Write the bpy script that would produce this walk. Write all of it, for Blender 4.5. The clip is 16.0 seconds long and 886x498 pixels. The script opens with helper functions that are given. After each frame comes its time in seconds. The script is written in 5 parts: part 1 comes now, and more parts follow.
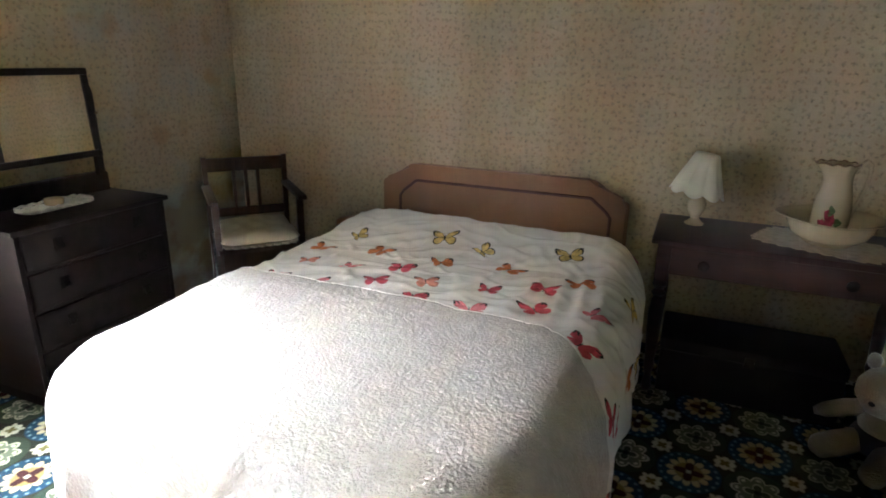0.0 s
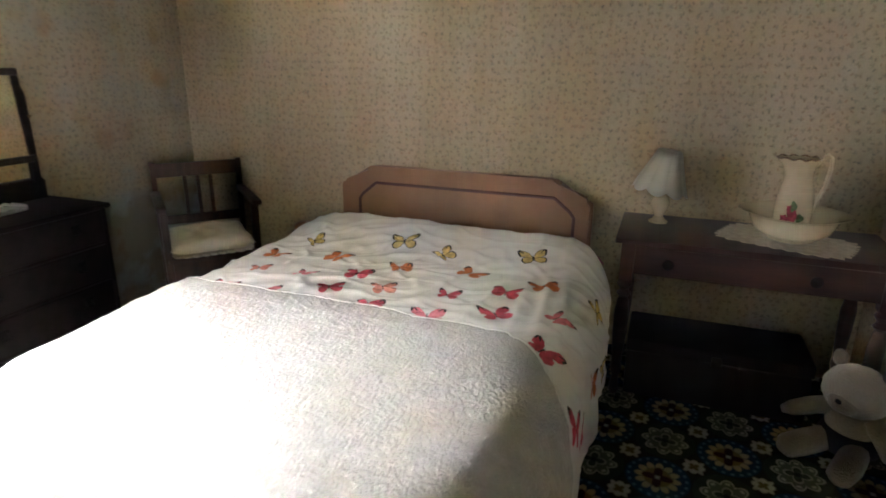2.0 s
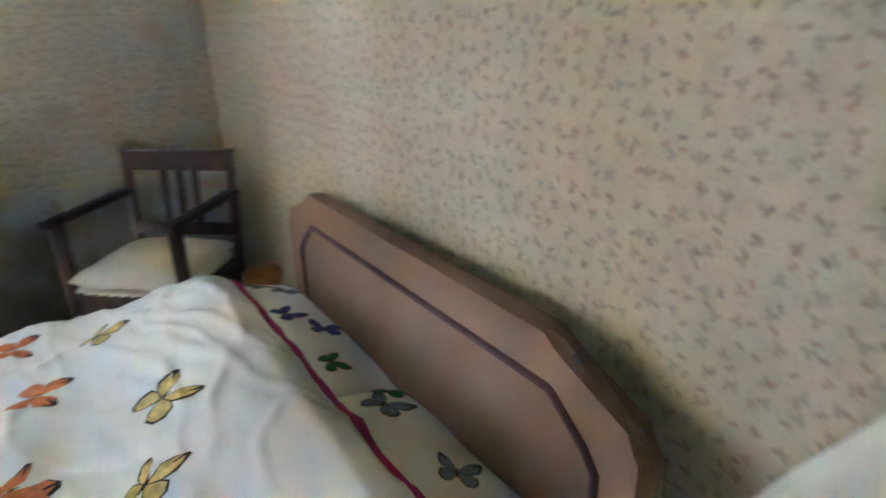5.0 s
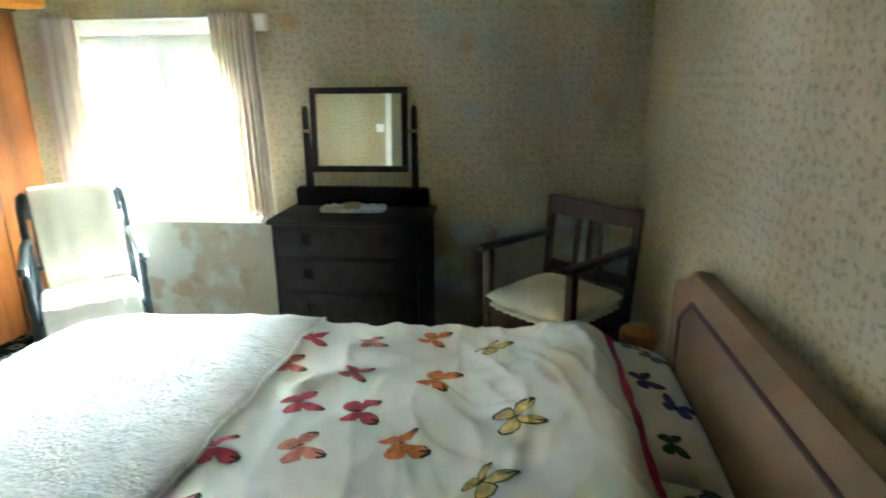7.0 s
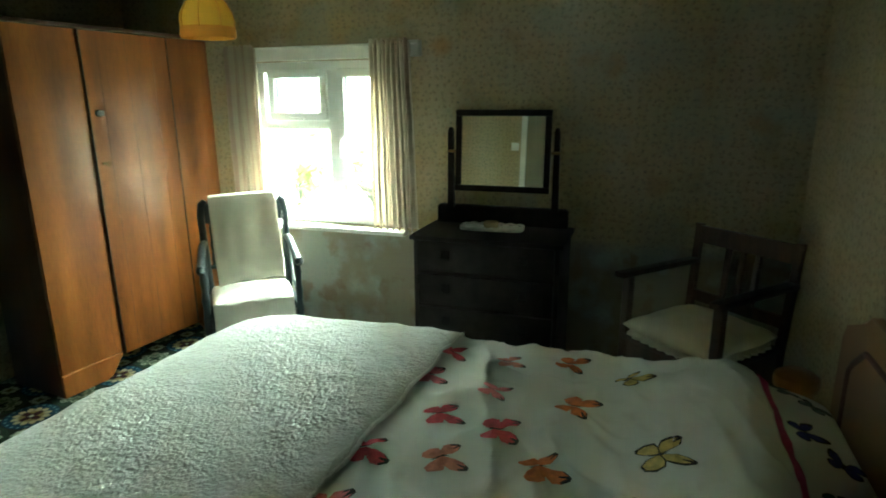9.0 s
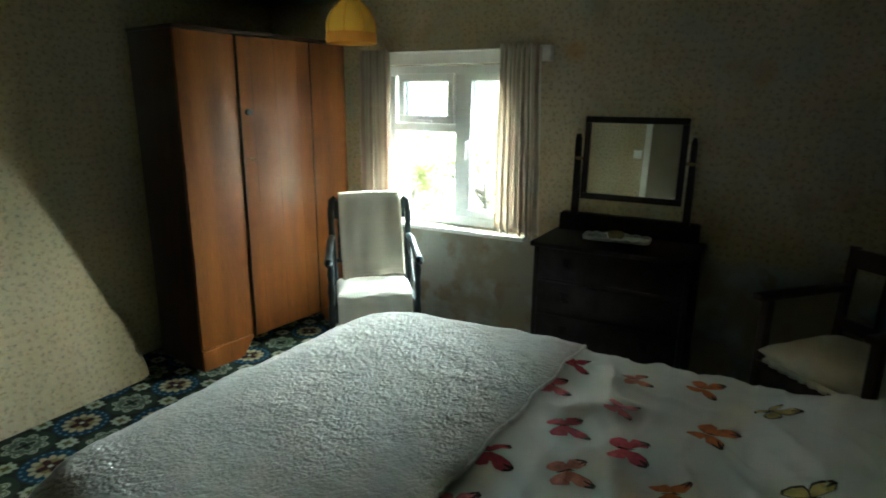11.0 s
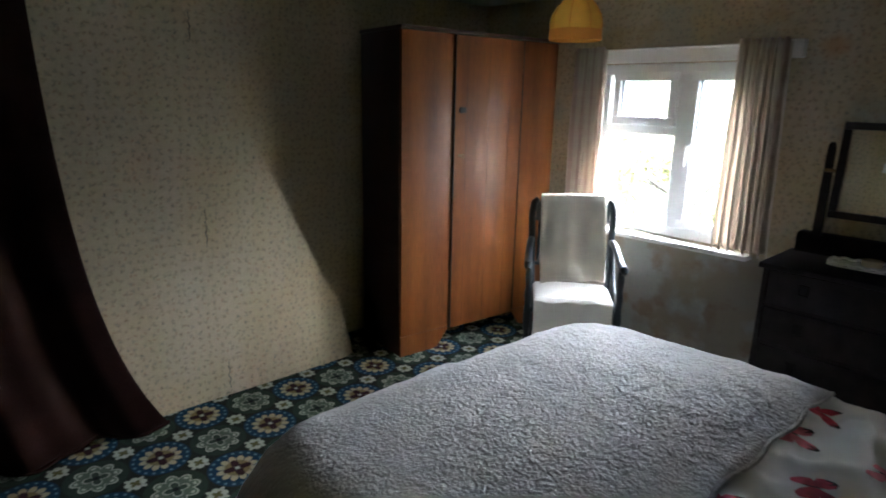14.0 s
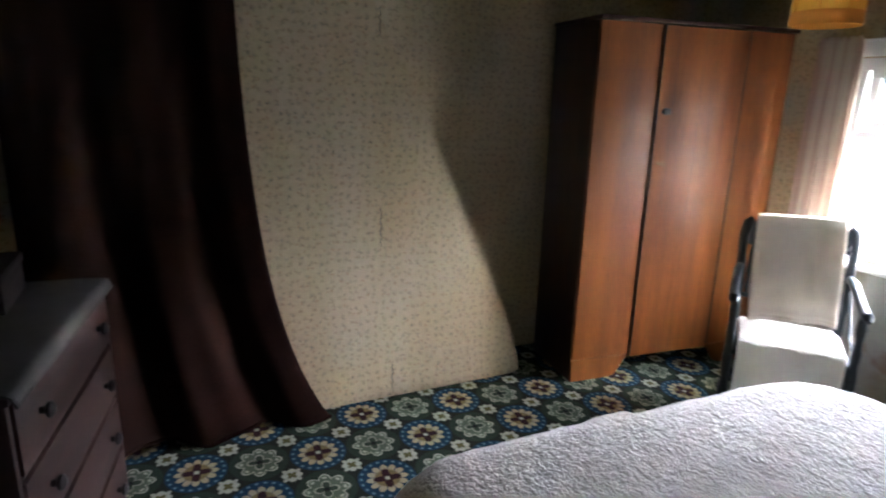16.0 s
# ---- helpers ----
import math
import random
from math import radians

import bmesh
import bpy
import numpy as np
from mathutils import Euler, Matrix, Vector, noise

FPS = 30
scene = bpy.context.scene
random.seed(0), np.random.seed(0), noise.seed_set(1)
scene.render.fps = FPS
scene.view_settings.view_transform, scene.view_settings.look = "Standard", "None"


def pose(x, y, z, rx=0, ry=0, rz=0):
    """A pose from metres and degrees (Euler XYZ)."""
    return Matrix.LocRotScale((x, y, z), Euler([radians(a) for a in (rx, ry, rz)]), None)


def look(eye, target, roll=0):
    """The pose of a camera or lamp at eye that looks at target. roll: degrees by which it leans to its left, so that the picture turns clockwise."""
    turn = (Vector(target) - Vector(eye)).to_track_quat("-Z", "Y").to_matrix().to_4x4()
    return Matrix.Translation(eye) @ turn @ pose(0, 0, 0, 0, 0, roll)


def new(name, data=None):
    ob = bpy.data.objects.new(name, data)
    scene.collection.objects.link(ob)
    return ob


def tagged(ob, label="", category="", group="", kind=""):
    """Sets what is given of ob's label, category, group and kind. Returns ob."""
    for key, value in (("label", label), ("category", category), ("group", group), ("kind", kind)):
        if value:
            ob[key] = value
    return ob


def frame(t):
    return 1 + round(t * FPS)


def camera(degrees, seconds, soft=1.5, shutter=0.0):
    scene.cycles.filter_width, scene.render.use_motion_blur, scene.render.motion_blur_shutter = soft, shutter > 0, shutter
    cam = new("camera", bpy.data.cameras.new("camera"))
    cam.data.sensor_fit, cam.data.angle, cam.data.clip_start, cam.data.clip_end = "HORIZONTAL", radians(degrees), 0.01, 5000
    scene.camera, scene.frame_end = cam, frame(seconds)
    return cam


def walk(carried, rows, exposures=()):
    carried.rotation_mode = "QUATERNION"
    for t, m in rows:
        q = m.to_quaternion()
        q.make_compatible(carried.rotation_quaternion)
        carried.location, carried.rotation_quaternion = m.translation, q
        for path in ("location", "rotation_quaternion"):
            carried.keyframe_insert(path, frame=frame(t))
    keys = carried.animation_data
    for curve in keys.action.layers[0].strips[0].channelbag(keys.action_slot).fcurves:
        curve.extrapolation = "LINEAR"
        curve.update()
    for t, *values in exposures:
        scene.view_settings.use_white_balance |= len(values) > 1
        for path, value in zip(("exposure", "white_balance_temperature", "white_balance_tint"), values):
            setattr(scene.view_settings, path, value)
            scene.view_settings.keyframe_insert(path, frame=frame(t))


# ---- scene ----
cam = camera(73.5, 16.0, soft=1.8, shutter=0.7)
PATH = [
    (0, (2.827, -3.133, 1.476), (2.089, -1.378, 0.863), 1.1),
    (0.5, (2.833, -3.132, 1.462), (2.131, -1.36, 0.859), 1.1),
    (1, (2.837, -3.124, 1.466), (2.164, -1.34, 0.864), 1.0),
    (1.5, (2.846, -3.115, 1.464), (2.177, -1.325, 0.872), 0.8),
    (2, (2.847, -3.022, 1.448), (2.192, -1.23, 0.847), 0.7),
    (2.5, (2.915, -2.702, 1.419), (2.256, -0.93, 0.765), 0.2),
    (3, (3.02, -2.26, 1.387), (2.308, -0.524, 0.695), 0.1),
    (3.2, (3.063, -2.034, 1.42), (2.309, -0.341, 0.669), -1.0),
    (5.3, (2.94, -0.595, 1.35), (1.236, 0.167, 0.632), -1.0),
    (5.5, (2.946, -0.586, 1.354), (1.167, -0.026, 0.631), -0.9),
    (6, (2.987, -0.547, 1.394), (1.108, -0.413, 0.724), -0.5),
    (6.5, (3.024, -0.561, 1.417), (1.117, -0.644, 0.819), -1.0),
    (7, (3.047, -0.585, 1.435), (1.14, -0.826, 0.884), -0.7),
    (7.5, (3.069, -0.601, 1.446), (1.175, -0.978, 0.925), -0.5),
    (8, (3.088, -0.617, 1.455), (1.214, -1.095, 0.947), -0.6),
    (8.5, (3.103, -0.629, 1.463), (1.249, -1.195, 0.97), -0.8),
    (9, (3.097, -0.646, 1.466), (1.269, -1.288, 0.969), -0.5),
    (11.3, (3.132, -0.733, 1.476), (1.473, -1.743, 0.996), 0.6),
    (11.5, (3.13, -0.741, 1.47), (1.49, -1.783, 0.996), 0.7),
    (12, (3.136, -0.761, 1.461), (1.537, -1.865, 0.988), 1.0),
    (12.5, (3.146, -0.789, 1.469), (1.593, -1.955, 0.987), 1.2),
    (13, (3.16, -0.812, 1.47), (1.67, -2.055, 0.984), 1.4),
    (13.5, (3.167, -0.836, 1.471), (1.755, -2.165, 0.98), 1.4),
    (14, (3.148, -0.864, 1.47), (1.831, -2.285, 0.973), 1.2),
    (14.5, (3.102, -0.904, 1.459), (1.864, -2.389, 0.945), 1.3),
    (15, (3.083, -0.932, 1.455), (1.988, -2.531, 0.963), 0.9),
    (15.5, (3.042, -1.017, 1.452), (2.065, -2.685, 0.94), 1.4),
    (16, (2.992, -1.053, 1.453), (2.175, -2.807, 0.948), 1.6),
]
walk(cam, [(t, look(eye, target, roll)) for t, eye, target, roll in PATH],
     exposures=[(0, 7.57, 6000, 15), (1.5, 7.66, 6150, 15), (3.2, 8.2, 6150, 16), (5.5, 8.6, 4930, 9), (6.5, 8.32, 5150, 2), (7.5, 7.23, 5500, -16), (9, 6.07, 5850, -29), (11.5, 5.35, 5450, -7), (13, 5.25, 5350, 7), (14.5, 5.4, 5400, 14), (16, 5.99, 5600, 20)])


# ---- light and exposure ----
world = bpy.data.worlds.new("sky")
scene.world = world
world.use_nodes = True
wn = world.node_tree.nodes
sky = wn.new("ShaderNodeTexSky")
sky.sky_type = 'NISHITA'
sky.sun_disc = False
sky.sun_elevation = radians(59.2)
sky.sun_rotation = radians(-80.9)
sky.dust_density = 2.0
sky.air_density = 1.0
world.node_tree.links.new(sky.outputs[0], wn["Background"].inputs[0])
wn["Background"].inputs[1].default_value = 0.05
sun = new("sun", bpy.data.lights.new("sun", 'SUN'))
sun.data.energy = 4.0
sun.data.angle = radians(96)
sun.data.color = (1.0, 0.96, 0.9)
sun.matrix_world = look((-10, 1.6, 17), (0, 0, 0))

# ---- helpers for building ----


def mat(name, base, rough=0.6, var=0.15, scale=6.0, grain=60.0, bump=0.15, metal=0.0, spec=0.5, stretch=(1, 1, 1), dark=None, sheen=0.0):
    """A material with broad and fine variation and a fine relief."""
    m = bpy.data.materials.new(name)
    m.use_nodes = True
    nt = m.node_tree
    b = nt.nodes["Principled BSDF"]
    tc = nt.nodes.new("ShaderNodeTexCoord")
    mp = nt.nodes.new("ShaderNodeMapping")
    mp.inputs["Scale"].default_value = stretch
    nt.links.new(tc.outputs["Object"], mp.inputs[0])
    n1 = nt.nodes.new("ShaderNodeTexNoise")
    n1.inputs["Scale"].default_value = scale
    n1.inputs["Detail"].default_value = 5
    n2 = nt.nodes.new("ShaderNodeTexNoise")
    n2.inputs["Scale"].default_value = grain
    n2.inputs["Detail"].default_value = 3
    for n in (n1, n2):
        nt.links.new(mp.outputs[0], n.inputs["Vector"])
    ad = nt.nodes.new("ShaderNodeMath")
    ad.operation = 'MULTIPLY_ADD'
    ad.inputs[1].default_value = 0.4
    nt.links.new(n2.outputs[0], ad.inputs[0])
    nt.links.new(n1.outputs[0], ad.inputs[2])
    rp = nt.nodes.new("ShaderNodeValToRGB")
    d = dark or tuple(c * (1 - 2 * var) for c in base)
    rp.color_ramp.elements[0].position = 0.45
    rp.color_ramp.elements[0].color = (*d, 1)
    rp.color_ramp.elements[1].position = 0.95
    rp.color_ramp.elements[1].color = (*[min(1, c * (1 + var)) for c in base], 1)
    nt.links.new(ad.outputs[0], rp.inputs[0])
    nt.links.new(rp.outputs[0], b.inputs["Base Color"])
    b.inputs["Roughness"].default_value = rough
    b.inputs["Metallic"].default_value = metal
    b.inputs["Specular IOR Level"].default_value = spec
    b.inputs["Sheen Weight"].default_value = sheen
    bp = nt.nodes.new("ShaderNodeBump")
    bp.inputs["Strength"].default_value = bump
    bp.inputs["Distance"].default_value = 0.01
    nt.links.new(n2.outputs[0], bp.inputs["Height"])
    nt.links.new(bp.outputs[0], b.inputs["Normal"])
    return m


def thing(name, label, category, m=None, group="", kind=""):
    ob = new(name)
    ob.empty_display_size = 0.1
    if m is not None:
        ob.matrix_world = m
    return tagged(ob, label, category, group, kind)


def mesh_of(name, bm, material, smooth=40):
    me = bpy.data.meshes.new(name)
    bmesh.ops.recalc_face_normals(bm, faces=bm.faces)
    bm.to_mesh(me)
    bm.free()
    for x in (material if isinstance(material, (list, tuple)) else [material]):
        me.materials.append(x)
    if smooth:
        me.shade_smooth()
        me.set_sharp_from_angle(angle=radians(smooth))
    return me


def part(name, bm, material, parent=None, label="", smooth=40, kind=""):
    ob = new(name, mesh_of(name, bm, material, smooth))
    if parent is not None:
        ob.parent = parent
    return tagged(ob, label, kind=kind)


def solid(name, bm, material, label, category, m=None, smooth=40, kind="", group=""):
    ob = new(name, mesh_of(name, bm, material, smooth))
    if m is not None:
        ob.matrix_world = m
    return tagged(ob, label, category, group, kind)


def box(x0, y0, z0, x1, y1, z1, bevel=0.004, bm=None, m=None):
    bm = bm or bmesh.new()
    t = Matrix.LocRotScale(((x0 + x1) / 2, (y0 + y1) / 2, (z0 + z1) / 2), None, (abs(x1 - x0), abs(y1 - y0), abs(z1 - z0)))
    g = bmesh.ops.create_cube(bm, size=1, matrix=t)
    if bevel:
        es = list({e for v in g["verts"] for e in v.link_edges})
        r = bmesh.ops.bevel(bm, geom=es, offset=bevel, segments=2, affect='EDGES', profile=0.6)
        vs = list({v for f in r["faces"] for v in f.verts} | {v for v in g["verts"] if v.is_valid})
    else:
        vs = g["verts"]
    if m is not None:
        bmesh.ops.transform(bm, matrix=m, verts=list({v for v in vs}))
    return bm


def lathe(profile, segs=24, bm=None, m=None, wave=None):
    """A turned body from (radius, height) pairs. wave(a, r, z) changes the radius."""
    bm = bm or bmesh.new()
    rings = []
    for r, z in profile:
        row = []
        for i in range(segs):
            a = 2 * math.pi * i / segs
            q = wave(a, r, z) if wave else r
            v = Vector((q * math.cos(a), q * math.sin(a), z))
            row.append(bm.verts.new(m @ v if m is not None else v))
        rings.append(row)
    for a, b in zip(rings, rings[1:]):
        for i in range(segs):
            bm.faces.new((a[i], a[(i + 1) % segs], b[(i + 1) % segs], b[i]))
    if profile[0][0] > 0.0015:
        bm.faces.new(rings[0][::-1])
    if profile[-1][0] > 0.0015:
        bm.faces.new(rings[-1])
    return bm


def tube(points, radius, segs=8, bm=None, caps=True):
    """A bent rod through points; radius a number or one for each point."""
    bm = bm or bmesh.new()
    pts = [Vector(p) for p in points]
    rr = radius if isinstance(radius, (list, tuple)) else [radius] * len(pts)
    rings = []
    side = None
    for i, p in enumerate(pts):
        d = (pts[min(i + 1, len(pts) - 1)] - pts[max(i - 1, 0)]).normalized()
        if side is None:
            side = d.orthogonal().normalized()
        side = (side - d * side.dot(d)).normalized()
        up = d.cross(side)
        rings.append([bm.verts.new(p + rr[i] * (math.cos(2 * math.pi * k / segs) * side + math.sin(2 * math.pi * k / segs) * up)) for k in range(segs)])
    for a, b in zip(rings, rings[1:]):
        for i in range(segs):
            bm.faces.new((a[i], a[(i + 1) % segs], b[(i + 1) % segs], b[i]))
    if caps:
        bm.faces.new(rings[0][::-1])
        bm.faces.new(rings[-1])
    return bm


def prism(outline, y0, y1, bevel=0.0, bm=None):
    """An outline of (x, z) made solid from y0 to y1."""
    bm = bm or bmesh.new()
    a = [bm.verts.new((x, y0, z)) for x, z in outline]
    b = [bm.verts.new((x, y1, z)) for x, z in outline]
    n = len(a)
    fa, fb = bm.faces.new(a), bm.faces.new(b[::-1])
    for i in range(n):
        bm.faces.new((a[i], b[i], b[(i + 1) % n], a[(i + 1) % n]))
    if bevel:
        es = list(fa.edges) + list(fb.edges)
        bmesh.ops.bevel(bm, geom=es, offset=bevel, segments=3, affect='EDGES')
    return bm


def sheet(nu, nv, place, keep=None, bm=None):
    """A grid of nu x nv cells; place(i / nu, j / nv) gives the point, keep(...) tells which cells stay."""
    bm = bm or bmesh.new()
    vs = {}
    for i in range(nu + 1):
        for j in range(nv + 1):
            vs[i, j] = bm.verts.new(place(i / nu, j / nv))
    for i in range(nu):
        for j in range(nv):
            if keep is None or keep((i + 0.5) / nu, (j + 0.5) / nv):
                bm.faces.new((vs[i, j], vs[i + 1, j], vs[i + 1, j + 1], vs[i, j + 1]))
    loose = [v for v in bm.verts if not v.link_faces]
    bmesh.ops.delete(bm, geom=loose, context='VERTS')
    return bm


def puff(cx, cy, cz, a, b, c, n=24, power=0.55, ripple=0.004, seed=0.0, bm=None):
    """A stuffed cushion with a square outline and thin edges."""
    bm = bm or bmesh.new()
    for s in (1, -1):
        def place(u, v):
            x, y = 2 * u - 1, 2 * v - 1
            h = max(0.0, (1 - x ** 4) * (1 - y ** 4)) ** power
            k = noise.noise((x * 3 + seed, y * 3, s * 2)) * ripple / c
            e = 1 - 0.05 * (x * x * (1 - abs(y)) + y * y * (1 - abs(x)))
            return Vector((cx + a * x * e, cy + b * y * e, cz + s * c * (h + k * h)))
        sheet(n, n, place, bm=bm)
    bmesh.ops.remove_doubles(bm, verts=bm.verts, dist=0.0005)
    return bm


def ball(bm, x, y, z, rx, ry, rz, m=None, seg=16):
    t = Matrix.LocRotScale((x, y, z), None, (rx, ry, rz))
    bmesh.ops.create_uvsphere(bm, u_segments=seg, v_segments=max(8, seg * 2 // 3), radius=1, matrix=(m @ t if m is not None else t))
    return bm


# ---- materials ----


def wallpaper(name, base, patches=False):
    m = bpy.data.materials.new(name)
    m.use_nodes = True
    nt = m.node_tree
    N, L = nt.nodes.new, nt.links.new
    b = nt.nodes["Principled BSDF"]
    geo = N("ShaderNodeNewGeometry")
    sep = N("ShaderNodeSeparateXYZ")
    L(geo.outputs["Position"], sep.inputs[0])

    def math_(op, a, c=None, d=None):
        n = N("ShaderNodeMath")
        n.operation = op
        for i, v in enumerate((a, c, d)):
            if v is None:
                continue
            if isinstance(v, (int, float)):
                n.inputs[i].default_value = v
            else:
                L(v, n.inputs[i])
        return n.outputs[0]

    def mix(f, a, c):
        n = N("ShaderNodeMix")
        n.data_type = 'RGBA'
        for v, s in ((f, n.inputs[0]), (a, n.inputs[6]), (c, n.inputs[7])):
            if isinstance(v, tuple):
                s.default_value = (*v, 1)
            elif isinstance(v, (int, float)):
                s.default_value = v
            else:
                L(v, s)
        return n.outputs[2]

    u = math_('ADD', sep.outputs[0], sep.outputs[1])

    def flat(ku, kv, off):
        c = N("ShaderNodeCombineXYZ")
        L(math_('MULTIPLY_ADD', u, ku, off), c.inputs[0])
        L(math_('MULTIPLY_ADD', sep.outputs[2], kv, off * 1.7), c.inputs[1])
        return c.outputs[0]

    def cloud(scale, lo, hi, detail=5, vec=None):
        n = N("ShaderNodeTexNoise")
        n.inputs["Scale"].default_value = scale
        n.inputs["Detail"].default_value = detail
        L(vec if vec is not None else geo.outputs["Position"], n.inputs["Vector"])
        r = N("ShaderNodeMapRange")
        r.inputs[1].default_value, r.inputs[2].default_value = lo, hi
        L(n.outputs[0], r.inputs[0])
        return r.outputs[0]

    # paper with faint mottling, broad ochre damp and a faint vertical tone between the lengths
    col = mix(cloud(40, 0.3, 0.7), base, tuple(c * 0.86 for c in base))
    col = mix(math_('MULTIPLY', cloud(1.4, 0.48, 0.75), 0.5), col, (0.52, 0.37, 0.16))
    col = mix(math_('MULTIPLY', cloud(0.9, 0.45, 0.7, vec=flat(2.2, 0.35, 3.0)), 0.3), col, (0.66, 0.62, 0.52))
    # sprigs: three-leaved, each turned its own way, with small buds between
    jit = cloud(9, 0.0, 1.0)

    def sprig(off, scale, rnd, size, lobes, soft):
        v = N("ShaderNodeTexVoronoi")
        v.voronoi_dimensions = '2D'
        v.inputs["Scale"].default_value = scale
        v.inputs["Randomness"].default_value = rnd
        vec = flat(1.0, 1.0, off)
        L(vec, v.inputs["Vector"])
        d = N("ShaderNodeVectorMath")
        d.operation = 'SUBTRACT'
        L(vec, d.inputs[0])
        L(v.outputs["Position"], d.inputs[1])
        q = N("ShaderNodeSeparateXYZ")
        L(d.outputs[0], q.inputs[0])
        hue = N("ShaderNodeSeparateColor")
        L(v.outputs["Color"], hue.inputs[0])
        ang = math_('ADD', math_('ARCTAN2', q.outputs[1], q.outputs[0]), math_('MULTIPLY', hue.outputs[0], 6.28))
        rr = math_('SQRT', math_('ADD', math_('MULTIPLY', q.outputs[0], q.outputs[0]), math_('MULTIPLY', q.outputs[1], q.outputs[1])))
        lim = math_('MULTIPLY_ADD', math_('ABSOLUTE', math_('COSINE', math_('MULTIPLY', ang, lobes / 2))), size * 0.75, size * 0.25)
        r = N("ShaderNodeMapRange")
        r.inputs[1].default_value, r.inputs[2].default_value = -soft, soft
        L(math_('SUBTRACT', lim, rr), r.inputs[0])
        return r.outputs[0], hue.outputs[1]

    m1, h1 = sprig(0.0, 23, 0.6, 0.0100, 3, 0.0034)
    col = mix(math_('MULTIPLY', m1, 0.40), col, mix(h1, (0.15, 0.155, 0.14), (0.18, 0.145, 0.085)))
    m2, h2 = sprig(0.311, 26, 0.75, 0.0072, 2, 0.0022)
    col = mix(math_('MULTIPLY', m2, 0.5), col, mix(h2, (0.10, 0.10, 0.085), (0.32, 0.16, 0.085)))
    m3, h3 = sprig(0.773, 60, 0.8, 0.0034, 4, 0.0014)
    col = mix(math_('MULTIPLY', m3, 0.22), col, (0.20, 0.18, 0.12))
    # single rust stains where fixings came through the paper
    for px, py, pz, rad in STAINS:
        d = N("ShaderNodeVectorMath")
        d.operation = 'DISTANCE'
        L(geo.outputs["Position"], d.inputs[0])
        d.inputs[1].default_value = (px, py, pz)
        w = math_('ADD', d.outputs["Value"], math_('MULTIPLY', cloud(14, 0, 1), 0.05))
        r = N("ShaderNodeMapRange")
        r.inputs[1].default_value, r.inputs[2].default_value = rad + 0.045, rad * 0.6 + 0.02
        L(w, r.inputs[0])
        col = mix(math_('MULTIPLY', r.outputs[0], 0.5), col, (0.46, 0.22, 0.06))
    if patches:
        col = mix(math_('MULTIPLY', cloud(2.6, 0.50, 0.62, 6), 0.45), col, (0.34, 0.36, 0.30))
        col = mix(math_('MULTIPLY', cloud(4.1, 0.56, 0.66, 6), 0.4), col, (0.36, 0.25, 0.12))
        low = N("ShaderNodeMapRange")
        low.inputs[1].default_value, low.inputs[2].default_value = 0.74, 0.66
        L(sep.outputs[2], low.inputs[0])
        torn = math_('MULTIPLY', cloud(3.3, 0.43, 0.53, 6), low.outputs[0])
        col = mix(math_('MULTIPLY', low.outputs[0], 0.75), col, (0.35, 0.37, 0.36))
        col = mix(math_('MULTIPLY', torn, 0.75), col, (0.27, 0.22, 0.15))
        col = mix(math_('MULTIPLY', math_('MULTIPLY', cloud(5.5, 0.57, 0.64, 6), low.outputs[0]), 0.7), col, (0.25, 0.18, 0.12))
    L(col, b.inputs["Base Color"])
    b.inputs["Roughness"].default_value = 0.85
    b.inputs["Specular IOR Level"].default_value = 0.2
    bp = N("ShaderNodeBump")
    bp.inputs["Strength"].default_value = 0.35
    bp.inputs["Distance"].default_value = 0.02
    L(math_('ADD', cloud(3.5, 0, 1, 3), math_('MULTIPLY', jit, 0.15)), bp.inputs["Height"])
    L(bp.outputs[0], b.inputs["Normal"])
    return m


TEARS = [(2.133, 0.76, 0.96), (2.078, 0.02, 0.19), (2.15, 1.675, 1.80)]
STAINS = [(0, -1.733, 1.726, 0.05), (0, -0.851, 1.604, 0.055), (0, -0.175, 1.339, 0.05)]
M_paper = wallpaper("floral wallpaper", (0.49, 0.40, 0.25))
M_paper_w = wallpaper("floral wallpaper with torn patches", (0.49, 0.40, 0.25), True)
M_ceiling = mat("distempered ceiling", (0.33, 0.30, 0.22), 0.9, 0.08, 1.5, 30, 0.1)
M_darkwood = mat("dark stained wood", (0.015, 0.010, 0.010), 0.55, 0.3, 3, 40, 0.12, spec=0.2, stretch=(1, 6, 6))
M_redwood = mat("dark mahogany", (0.036, 0.010, 0.006), 0.45, 0.3, 3, 40, 0.12, stretch=(1, 7, 7))
M_chairwood = mat("brown oak", (0.060, 0.026, 0.016), 0.4, 0.3, 4, 50, 0.12, stretch=(5, 5, 1))
M_white_cloth = mat("white cotton", (0.74, 0.73, 0.71), 0.9, 0.03, 3, 300, 0.08, sheen=0.2)
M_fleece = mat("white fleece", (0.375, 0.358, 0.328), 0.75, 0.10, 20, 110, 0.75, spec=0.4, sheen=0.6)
M_cream = mat("cream cloth", (0.74, 0.69, 0.58), 0.95, 0.07, 5, 200, 0.15, sheen=0.2)
M_vinyl = mat("dusty pink velour", (0.27, 0.14, 0.066), 0.75, 0.10, 4, 200, 0.10, sheen=0.1)
M_piping = mat("brown piping", (0.085, 0.026, 0.016), 0.55)
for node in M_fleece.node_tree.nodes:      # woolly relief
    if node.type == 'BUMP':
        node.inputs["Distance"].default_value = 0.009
M_china = mat("cream glazed china", (0.50, 0.41, 0.27), 0.12, 0.04, 8, 40, 0.02)
M_black = mat("black leathercloth", (0.006, 0.006, 0.007), 0.55, 0.2, 10, 200, 0.2)
